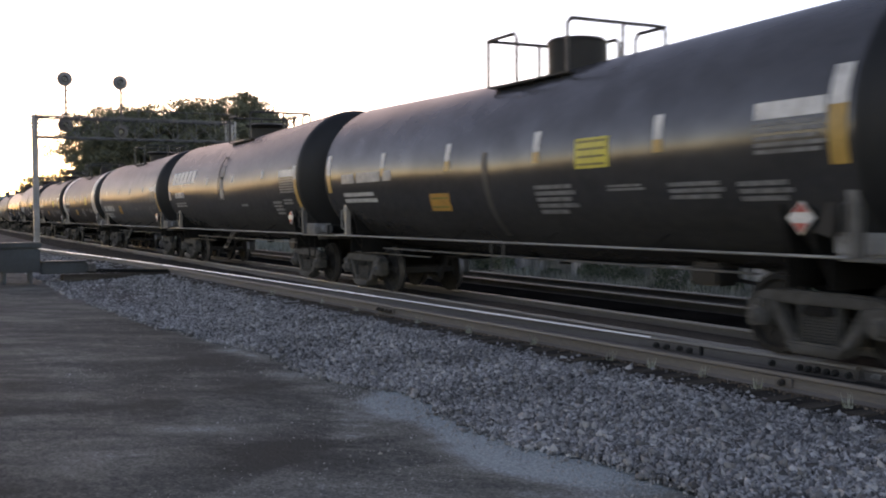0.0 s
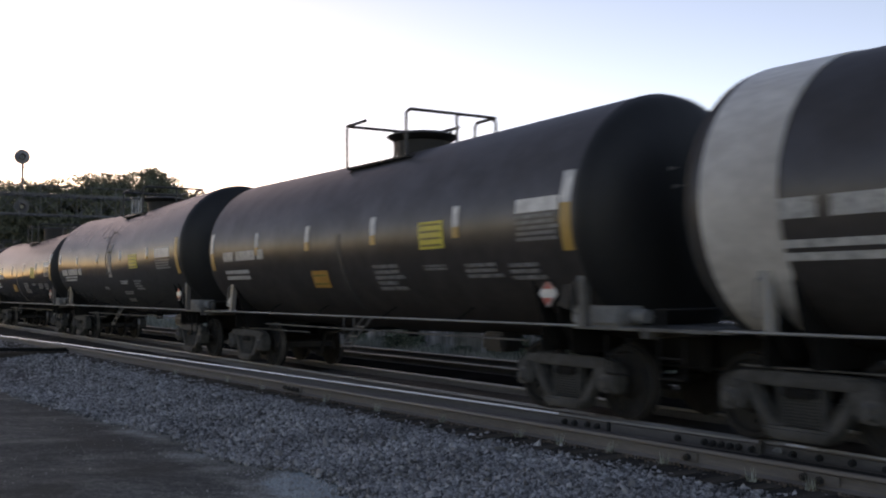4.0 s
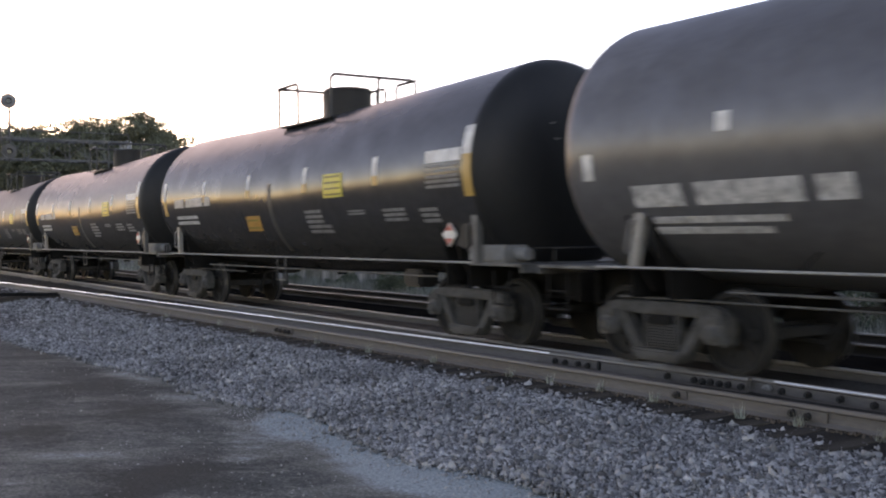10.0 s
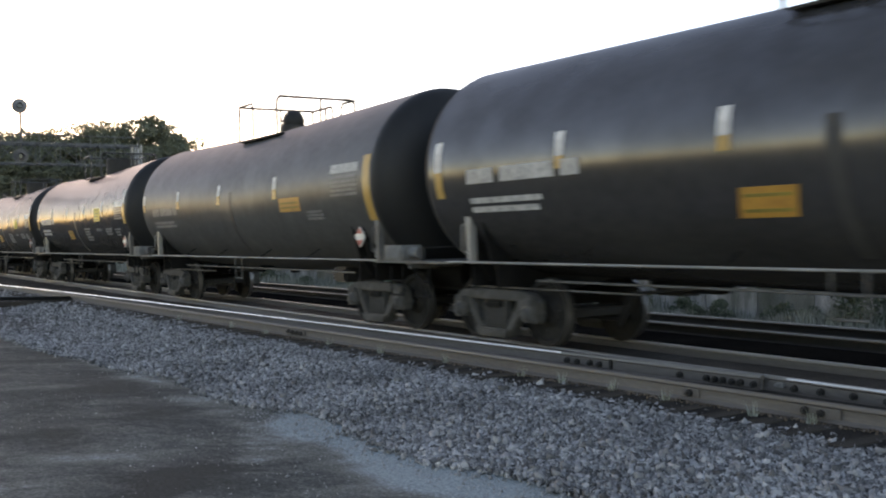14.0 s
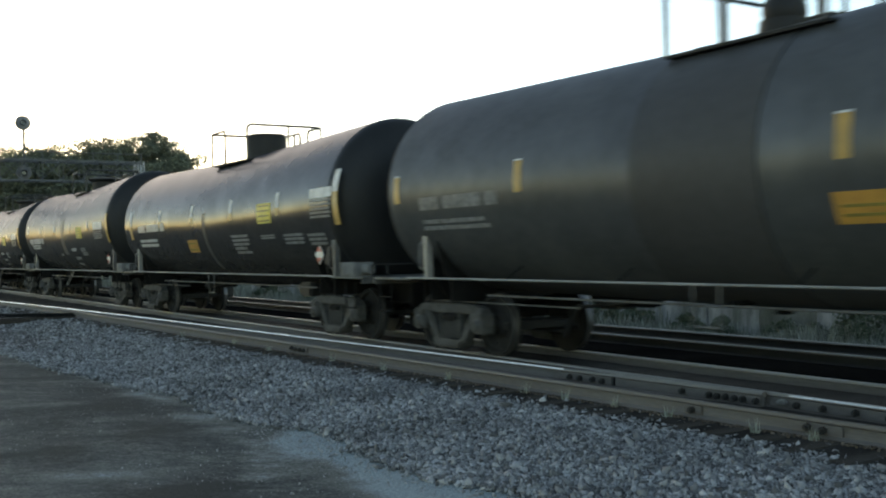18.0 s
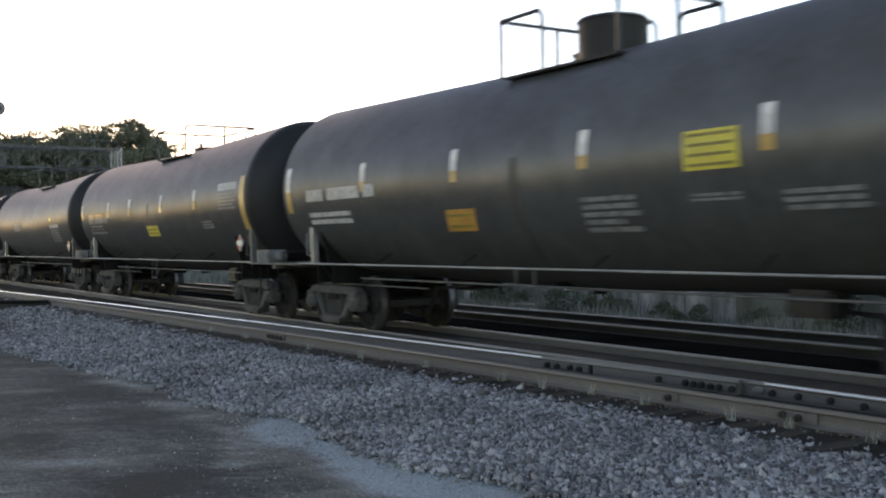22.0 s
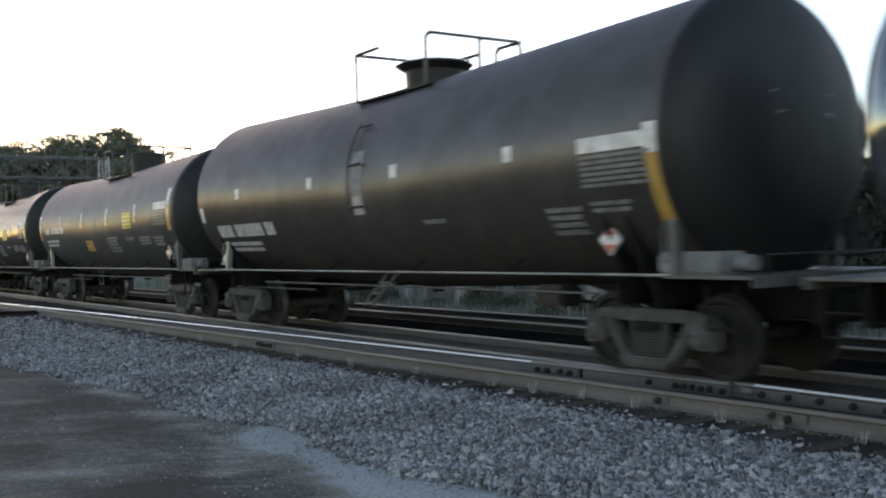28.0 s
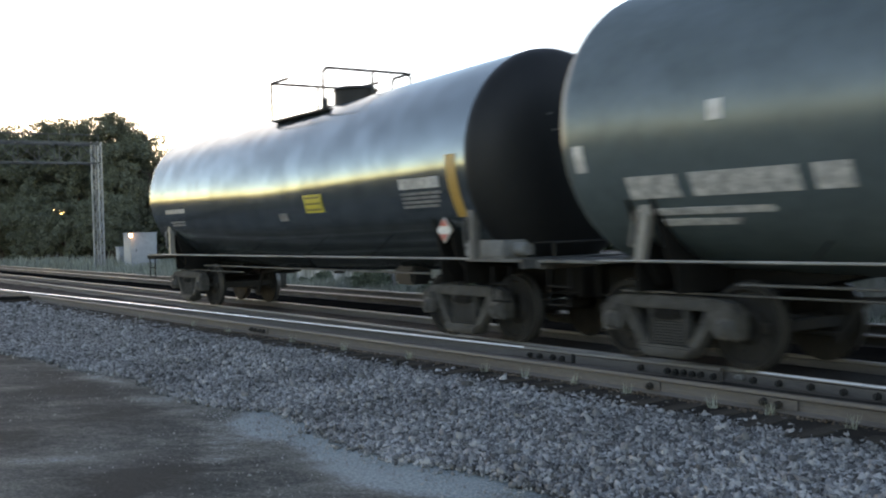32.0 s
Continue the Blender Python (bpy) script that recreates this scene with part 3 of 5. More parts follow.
stones("tie_end_stones", 40000, (-26, 2), (6.9, 8.4), 0.033, 8, "loose stones packed over the tie ends", 0.018, False, near_y, 0.70)
stones("crib_stones", 20000, (-26, 2), (7.1, 8.5), 0.033, 18, "loose stones between the ties beside the rail", 0.004, False, near_y, 0.40)
def foot_grit(name, count, xr, seed):
    """Brown grit and soil that lies in small heaps against the foot of the near rail."""
    g = np.random.default_rng(seed)
    bm = bmesh.new()
    for x in g.uniform(*xr, count):
        heap = 0.5 + 0.5 * noise.noise((x * 2.3, 4.0, 0)) + 0.3 * noise.noise((x * 7.0, 1.0, 0))
        y = near_y(x) - 0.085 - abs(g.normal(0, 0.05)) * (0.5 + heap)
        r = g.uniform(0.008, 0.022)
        z = -0.196 + max(0.0, heap - 0.35) * 0.05 * g.uniform(0.2, 1.0)
        bmesh.ops.create_icosphere(bm, subdivisions=1, radius=r, matrix=Matrix.LocRotScale((x, y, z), Euler((g.uniform(0, 3), g.uniform(0, 3), 0)), (1, g.uniform(0.6, 1), g.uniform(0.5, 0.9))))
    return tagged(new(name, finish(bm, name, "crumb")), "brown soil and grit heaped against the foot of the rail", "grit", kind="stuff")


foot_grit("rail_foot_grit", 700, (-14, -4), 41)
foot_grit("farther_rail_foot_grit", 500, (-24, -14), 42)
stones("further_ballast_stones", 9000, (1, 12), (4.3, 7.9), 0.055, 19, "loose grey ballast stones further along the shoulder")


# frog block, joint bars and their bolts on the turnout rails
def bolt_mesh(bm):
    rod(bm, (0, 0, 0), (0, -0.045, 0), 0.040, 6)
    rod(bm, (0, -0.045, 0), (0, -0.075, 0), 0.020, 8)


def plate(parent, x0, x1, y, bolts, label, name="joint_bar", tall=0.05):
    """A flat bar bolted along the web of a rail."""
    mid = (x0 + x1) / 2
    bar = part(name, ("bar", x0, x1), lambda bm: box(bm, ((x0 - mid), -0.012, -tall), (x1 - mid, 0.012, tall), 0.006), "rail_web", parent, (mid, y(mid) - 0.028, -0.105),
               (0, 0, math.degrees(math.atan2(y(x1) - y(x0), x1 - x0))), label)
    for x in bolts:
        part("bolt", "bolt", bolt_mesh, "hardware", bar, (x - mid, -0.012, RND.uniform(-0.006, 0.006)))
    return bar


def turn_y(x):
    return float(np.interp(x, [p[0] for p in TURNOUT], [p[1] for p in TURNOUT]))


plate(turn, -11.15, -9.97, turn_y, (-10.75, -10.55, -10.3, -10.12), "bolted bar with worn bolts")
part("end_clip", "end_clip", lambda bm: box(bm, (-0.022, -0.02, -0.062), (0.022, 0.02, 0.062), 0.006), "hardware", turn, (-9.935, turn_y(-9.935) - 0.036, -0.095), (0, 0, 0), "black clip at the end of the bar")
plate(turn, -9.9, -7.62, turn_y, (-8.75, -8.34, -8.22, -8.10, -7.97, -7.85, -7.67), "frog wing plate", "frog_plate")
plate(turn, -7.55, 1.5, lambda x: 9.262, (-7.18, -6.84, -6.44, -6.05, -5.68, -5.3, -4.9, -4.5), "long bolted frog plate", "frog_plate")
part("frog_point", "frog_point", lambda bm: prism(bm, [(-0.09, -0.02), (-0.02, -0.034), (0.07, -0.028), (0.085, 0.0), (0.05, 0.03), (-0.03, 0.024)], -0.02, 0.02, 0.012), "fine_print", turn, (-7.37, 9.19, -0.085), (0, 0, 0), "worn chip on the frog")
plate(turn, -7.80, -7.56, near_y, (-7.68,), "single bolted clip")
plate(turn, -6.42, -5.86, near_y, (-6.23, -6.06), "bolted joint bar")
plate(turn, -17.6, -16.9, near_y, (-17.5, -17.34, -17.16, -17.0), "bolted joint bar")


def tie_mesh(ln):
    def f(bm):
        box(bm, (-0.115, 0, -0.17), (0.115, ln, 0), 0.012)
    return f


for i in range(116):
    x = -52 + 0.53 * i + RND.uniform(-0.05, 0.05)
    y0 = min(7.6, near_y(max(x, -40)) - 0.55) + RND.uniform(-0.30, 0.24)
    ln = RND.choice([3.1, 3.2, 3.3])
    part("tie", ("tie", ln), tie_mesh(ln), "tie", turn, (x, y0, -0.186 + RND.uniform(-0.012, 0.0)), (0, 0, RND.uniform(-1.2, 1.2)))
for i in range(90):
    part("tie", ("tie", 2.6), tie_mesh(2.6), "tie", back, (-48 + 0.6 * i + RND.uniform(-0.04, 0.04), 12.70, -0.225), (0, 0, RND.uniform(-0.8, 0.8)))


def tuft_mesh(bm):
    r = random.Random(3)
    for i in range(26):
        a, h, ln = r.uniform(0, 6.28), r.uniform(0.05, 0.16), r.uniform(0.02, 0.09)
        p = Vector((r.uniform(-0.05, 0.05), r.uniform(-0.05, 0.05), 0))
        d = Vector((math.cos(a), math.sin(a), 0))
        s = Vector((-d.y, d.x, 0)) * 0.006
        bm.faces.new([bm.verts.new(p - s), bm.verts.new(p + s), bm.verts.new(p + d * ln + Vector((0, 0, h)))])


for x in [-15.6, -13.9, -12.2, -10.4, -9.6, -8.8, -7.9, -6.7, -6.1, -5.2, -4.6, -18.2, -20.1, -23.0]:
    t_ = new("weed_tuft", shared("tuft", tuft_mesh, "weed_tuft", "weed"))
    t_.matrix_basis = pose(x, near_y(x) - 0.17 + RND.uniform(-0.06, 0.06), -0.20, 0, 0, RND.uniform(0, 360))
    tagged(t_, "small dry weed tuft against the rail base", "weed", "weeds along the rail")


# ---------------------------------------------------------------- tank cars
R, ZC = 1.655, 2.60
# radius and height of the axis of the tanks that are lower or taller than the rest
TALL = {1: (1.635, 2.56), 2: (1.68, 2.637), 3: (1.69, 2.65), 5: (1.69, 2.66), 6: (1.73, 2.74), 9: (1.73, 2.755), 10: (1.69, 2.65), 20: (1.735, 2.755), 21: (1.735, 2.755), 28: (1.775, 2.755), 30: (1.678, 2.625), 31: (1.768, 2.765)}
HEAD = 0.60
SIDE = 1.24
WB = 0.89


def bend_at(x, h):
    """The tank is bent so that it drains to its middle: the ends lie higher than the centre."""
    return BENT * (-0.06 + 0.17 * abs(x) / h)


HALF, BENT = 7.25, 1.0


def tank_mesh(ln):
    def f(bm):
        h = ln / 2
        lathe_x(bm, [(-h - 0.01, R - 0.03), (-h, R), (-h / 2, R), (0, R), (h / 2, R), (h, R), (h + 0.01, R - 0.03)], 96, 0, ZC)
        for v in bm.verts:
            v.co.z += bend_at(v.co.x, h)
    return f


def head_mesh(bm):
    """A dished tank end that bulges towards +x from x = 0."""
    prof = [(0.0, R - 0.002)]
    for i in range(15, 0, -1):
        a = i / 16 * math.pi / 2
        prof.append((HEAD * math.cos(a), (R - 0.002) * math.sin(a) ** 0.82))
    prof.append((HEAD, 0.0))
    lathe_x(bm, prof, 72, 0, ZC)


def skin(x0, x1, z0, z1, r=R + 0.006, lean=0.0):
    """A patch that lies on the near side of the shell between two heights."""
    def f(bm):
        a0, a1 = math.asin(max(-0.999, min(0.999, (z0 - ZC) / R))), math.asin(max(-0.999, min(0.999, (z1 - ZC) / R)))
        n = max(2, int((a1 - a0) / 0.06) + 1)
        rows = []
        for i in range(n + 1):
            a = a0 + (a1 - a0) * i / n
            sh = lean * (1 - i / n)
            rows.append([bm.verts.new((x + sh, -rr * math.cos(a), ZC + rr * math.sin(a))) for x in (x0, x1) for rr in (r, r - 0.012)])
        for a, b in zip(rows, rows[1:]):
            bm.faces.new([a[0], a[2], b[2], b[0]])
            bm.faces.new([a[0], b[0], b[1], a[1]])
            bm.faces.new([a[2], a[3], b[3], b[2]])
        bm.faces.new([rows[0][0], rows[0][1], rows[0][3], rows[0][2]])
        bm.faces.new([rows[-1][0], rows[-1][2], rows[-1][3], rows[-1][1]])
        bmesh.ops.recalc_face_normals(bm, faces=bm.faces)
    return f


def decal(car, name, x0, x1, z0, z1, mat, label="", lean=0.0, r=None):
    r = r or R + 0.009
    lift = round(bend_at((x0 + x1) / 2, HALF), 2)
    z0, z1 = z0 - lift, z1 - lift
    key = ("skin", name, round(x1 - x0, 3), round(z0, 3), round(z1, 3), lean, round(r, 3))
    return part(name, key, skin(0, x1 - x0, z0, z1, r, lean), mat, car, (x0, 0, lift), (0, 0, 0), label, 0.6)


def ring(ln, at):
    r = R + 0.016

    def f(bm):
        lathe_x(bm, [(-ln / 2, R - 0.02), (-ln / 2, r), (-ln / 6, r), (ln / 6, r), (ln / 2, r), (ln / 2, R - 0.02)], 96, 0, ZC)
        for v in bm.verts:
            v.co.z += bend_at(v.co.x + at, HALF)
    return f


def side_frame_mesh(bm):
    """A cast side frame: arched top member, hooded ends over the bearings, slim arms down to the spring seat, open window."""
    y0, y1 = -0.09, 0.09
    prism(bm, [(-1.04, 0.62), (-1.00, 0.74), (-0.84, 0.80), (-0.45, 0.815), (0.45, 0.815), (0.84, 0.80), (1.00, 0.74), (1.04, 0.62), (0.62, 0.66), (-0.62, 0.66)], y0, y1, 0.025)
    for s in (-1, 1):
        prism(bm, [(s * 0.60, 0.70), (s * 0.78, 0.68), (s * 0.60, 0.40), (s * 0.40, 0.12), (s * 0.20, 0.14), (s * 0.42, 0.40)], y0 + 0.01, y1 - 0.01, 0.02)
        prism(bm, [(s * 0.235, 0.70), (s * 0.29, 0.70), (s * 0.29, 0.20), (s * 0.235, 0.20)], y0 + 0.02, y1 - 0.02, 0.01)
        prism(bm, [(s * 0.98, 0.72), (s * 1.06, 0.66), (s * 1.06, 0.38), (s * 1.00, 0.34), (s * 0.98, 0.38)], y0 - 0.02, y1, 0.012)
        prism(bm, [(s * 0.72, 0.70), (s * 0.80, 0.70), (s * 0.80, 0.40), (s * 0.74, 0.36), (s * 0.68, 0.46)], y0 - 0.02, y1, 0.012)
        box(bm, (s * 0.89 - 0.13, y0 - 0.05, 0.60), (s * 0.89 + 0.13, y0 + 0.02, 0.70), 0.015)
    prism(bm, [(-0.46, 0.24), (0.46, 0.24), (0.36, 0.10), (-0.36, 0.10)], y0 - 0.06, y1 + 0.05, 0.03)


def spring_mesh(bm):
    for i in range(9):
        a = [(0.075 * math.cos(k * 0.7), 0.075 * math.sin(k * 0.7), i * 0.034 + k * 0.034 / 9) for k in range(10)]
        for p, q in zip(a, a[1:]):
            rod(bm, p, q, 0.017, 5)


def bearing_mesh(bm):
    rod(bm, (0, 0.09, 0), (0, -0.10, 0), 0.125, 16)
    rod(bm, (0, -0.10, 0), (0, -0.14, 0), 0.10, 16, 0.07)
    for k in range(3):
        a = k * 2.094
        rod(bm, (0.05 * math.cos(a), -0.12, 0.05 * math.sin(a)), (0.05 * math.cos(a), -0.165, 0.05 * math.sin(a)), 0.017, 6)


def wheelset_mesh(bm):
    rod(bm, (0, -0.95, 0), (0, 0.95, 0), 0.08, 14)
    for s in (-1, 1):
        prof = [(0.655, 0.10), (0.655, 0.518), (0.685, 0.518), (0.70, 0.492), (0.80, 0.485), (0.80, 0.42), (0.745, 0.39), (0.735, 0.22), (0.80, 0.16), (0.80, 0.09)]
        rings = [[bm.verts.new((r * math.cos(2 * math.pi * i / 40), s * y, r * math.sin(2 * math.pi * i / 40))) for i in range(40)] for y, r in prof]
        for a, b in zip(rings, rings[1:]):
            for i in range(40):
                bm.faces.new([a[i], a[(i + 1) % 40], b[(i + 1) % 40], b[i]]).material_index = int(a is rings[3])
        for i in range(6):
            c = 2 * math.pi * i / 6
            rod(bm, (0.29 * math.cos(c), s * 0.72, 0.29 * math.sin(c)), (0.29 * math.cos(c), s * 0.757, 0.29 * math.sin(c)), 0.028, 8)
    bmesh.ops.recalc_face_normals(bm, faces=bm.faces)


WHEELS = []


def truck(car, x, number):
    t = part("truck", "bolster", lambda bm: (box(bm, (-0.21, -1.13, 0.53), (0.21, 1.13, 0.65), 0.03), box(bm, (-0.30, -0.30, 0.66), (0.30, 0.30, 0.86), 0.03),
                                             box(bm, (-0.75, -0.55, 0.40), (-0.62, 0.55, 0.52), 0.01), box(bm, (0.62, -0.55, 0.40), (0.75, 0.55, 0.52), 0.01)), "steel", car, (x, 0, 0))
    for s in (-1, 1):
        part("side_frame", "side_frame", side_frame_mesh, "truck", t, (0, s * 1.02, 0))
        for k in (-0.15, 0.0, 0.15):
            if s < 0:
                part("spring", "spring", spring_mesh, "spring", t, (k, -1.02, 0.24))
        for k in (-WB, WB):
            if s < 0:
                # Caps take the lighter platform colour to paint in their highlights.
                part("bearing_cap", "bearing", bearing_mesh, "platform", t, (k, -1.06, 0.49))
    for k in (-WB, WB):
        w = part("wheelset", "wheelset", wheelset_mesh, "wheel", t, (k, 0, 0.488), (0, 0, 0), "", 0.5)
        if len(w.data.materials) < 2:
            w.data.materials.append(M["tread"])
        WHEELS.append((w, number, k))
    return t


def coupler_mesh(bm):
    box(bm, (-0.55, -0.09, 0.72), (0.25, 0.09, 0.94), 0.03)
    prism(bm, [(0.20, 0.68), (0.46, 0.70), (0.50, 0.84), (0.46, 0.97), (0.20, 0.99)], -0.17, 0.06, 0.03)
    box(bm, (0.36, 0.05, 0.70), (0.56, 0.17, 0.97), 0.03)
    rod(bm, (0.30, -0.05, 0.60), (0.30, -0.05, 1.02), 0.035, 8)


def stub_sill_mesh(bm):
    """The draft sill: deep at the bolster, tapering up under the shell, with flanges and the striker."""
    prism(bm, [(-3.0, 1.30), (-3.0, 1.06), (-1.9, 0.84), (-1.5, 0.70), (0.2, 0.70), (0.95, 0.72), (0.95, 1.18), (0.2, 1.20), (-0.2, 1.42)], -0.30, 0.30, 0.02)
    box(bm, (-1.7, -0.42, 0.70), (0.9, 0.42, 0.73), 0.008)
    box(bm, (0.90, -0.42, 0.66), (1.02, 0.42, 1.21), 0.02)
    for x in (-1.25, -0.62):
        prism(bm, [(x, 0.86), (x + 0.03, 0.86), (x + 0.03, 1.20), (x, 1.20)], -1.25, 1.25)


def brake_gear_mesh(bm):
    """Levers, rods and the beam that hang inboard of a truck."""
    box(bm, (-1.75, -0.80, 0.42), (-1.62, 0.80, 0.54), 0.015)
    for y in (-0.62, 0.62):
        prism(bm, [(-1.80, 0.34), (-1.55, 0.34), (-1.50, 0.66), (-1.72, 0.72)], y - 0.05, y + 0.05, 0.01)
    prism(bm, [(-2.35, 0.80), (-2.22, 0.80), (-1.86, 0.30), (-1.95, 0.26)], -0.20, -0.16)
    rod(bm, (-1.9, -0.18, 0.36), (0.6, -0.18, 0.40), 0.03, 6)
    rod(bm, (-3.4, -0.18, 0.86), (-2.3, -0.18, 0.76), 0.028, 6)
    box(bm, (-3.1, -0.72, 0.74), (-2.5, -0.30, 1.05), 0.05)


def saddle_mesh(bm):
    prism_pts = []
    for i in range(13):
        a = radians(-150 + i * 10)
        prism_pts.append((R * 1.005 * math.cos(a), ZC + R * 1.005 * math.sin(a)))
    lo = [(1.30, 1.20), (1.05, 0.86), (-1.05, 0.86), (-1.30, 1.20)]
    pts = prism_pts + lo
    for dx in (-0.22, 0.16):
        a = [bm.verts.new((dx, y, z)) for y, z in pts]
        b = [bm.verts.new((dx + 0.05, y, z)) for y, z in pts]
        bm.faces.new(a)
        bm.faces.new(b[::-1])
        for i in range(len(pts)):
            j = (i + 1) % len(pts)
            bm.faces.new([a[j], a[i], b[i], b[j]])
    bmesh.ops.recalc_face_normals(bm, faces=bm.faces)


def end_deck_mesh(bm):
    box(bm, (-0.30, -1.46, 1.105), (1.0, 1.46, 1.145), 0.008)
    box(bm, (0.95, -1.46, 1.02), (1.0, 1.46, 1.107), 0.008)


def corner_post_mesh(bm):
    """A pressed plate post with a lip and a grab bar."""
    prism(bm, [(-0.05, 0), (0.05, 0), (0.05, 0.70), (-0.05, 0.74), (-0.11, 0.74), (-0.11, 0.70)], -0.012, 0.012, 0.004)
    box(bm, (0.03, 0.0, 0.0), (0.05, 0.09, 0.70))
    pipe(bm, [(-0.10, -0.01, 0.15), (-0.10, -0.07, 0.18), (-0.10, -0.07, 0.56), (-0.10, -0.01, 0.59)], 0.012, 6)


def sill_step_mesh(bm):
    pipe(bm, [(-0.2, 0, 0), (-0.2, 0, -0.48), (0.2, 0, -0.48), (0.2, 0, 0)], 0.016, 6)
    rod(bm, (-0.2, 0, -0.24), (0.2, 0, -0.24), 0.014, 6)


def sill_ladder_mesh(bm):
    for x in (0.0, 0.30):
        rod(bm, (x, 0, 0), (x - 0.70, -0.10, -0.55), 0.022, 6)
    for k in (0.3, 0.62, 0.95):
        rod(bm, (-0.70 * k, -0.10 * k, -0.55 * k), (0.30 - 0.70 * k, -0.10 * k, -0.55 * k), 0.020, 6)


def top_works(car, dome, at=0.0):
    """The grating deck round the manway, its brackets and the handrail, piece by piece."""
    z = ZC + R - 0.20 - 0.05 * max(BENT, 0.7)
    deck = part("top_platform", "deck_n", lambda bm: box(bm, (-1.2, -0.96, -0.02), (1.2, -0.58, 0.02), 0.006), "hardware", car, (0.25 + at, 0, z))
    part("deck_panel", "deck_f", lambda bm: box(bm, (-1.2, 0.58, -0.02), (1.2, 1.04, 0.02), 0.006), "hardware", deck)
    for x in (-1.0, 1.0):
        part("deck_panel", "deck_e", lambda bm: box(bm, (-0.2, -0.58, -0.02), (0.2, 0.58, 0.02), 0.006), "hardware", deck, (x, 0, 0.0))
    for s in (-1, 1):
        for x in (-1.0, 0, 1.0):
            part("bracket", ("brk", s), lambda bm, s=s: rod(bm, (0, s * 0.92, -0.02), (0, s * 0.74, -0.16), 0.02, 6), "hardware", deck, (x, 0, 0))
    top, r = 0.84, 0.031
    a, b = (1.24, 0.98) if dome == "tall" else (1.15, 0.98)
    if dome in ("none", "squat"):
        top, r = 0.78, 0.028
    rail_ = part("top_railing", ("rail_front", top, a), lambda bm: pipe(bm, [(a, -b, 0), (a, -b, top - 0.08), (a, -b + 0.08, top), (a, b - 0.08, top), (a, b, top - 0.08), (a, b, 0)], r), "handrail", car, (0.25 + at, 0, z))
    bars = {"rail_back": [(-a, -b, 0), (-a, -b, top), (-a, b, top), (-a, b, 0)], "rail_near": [(-a, -b, top), (-0.36, -b, top), (-0.28, -b, top - 0.09), (-0.28, -b, 0)],
            "rail_far": [(-a, b, top), (-0.1, b, top), (-0.02, b, top - 0.09), (-0.02, b, 0)], "rail_far_front": [(0.45, b, 0), (0.45, b, top - 0.09), (0.53, b, top), (a, b, top)]}
    if dome in ("none", "squat", "flare"):
        bars["rail_near"] = [(-a, -b, top), (-0.36, -b, top)]
        bars["rail_far"] = [(-a, b, top), (-0.1, b, top)]
    for k, pts in bars.items():
        part("railing_bar", (k, top, a, len(pts)), lambda bm, pts=pts: pipe(bm, pts, r), "handrail", rail_)
    for x, y in ((a, 0.1), (-a, 0.1), (-0.4, b)):
        part("railing_post", ("rpost", top), lambda bm: rod(bm, (0, 0, 0), (0, 0, top), r, 8), "handrail", rail_, (x, y, 0))


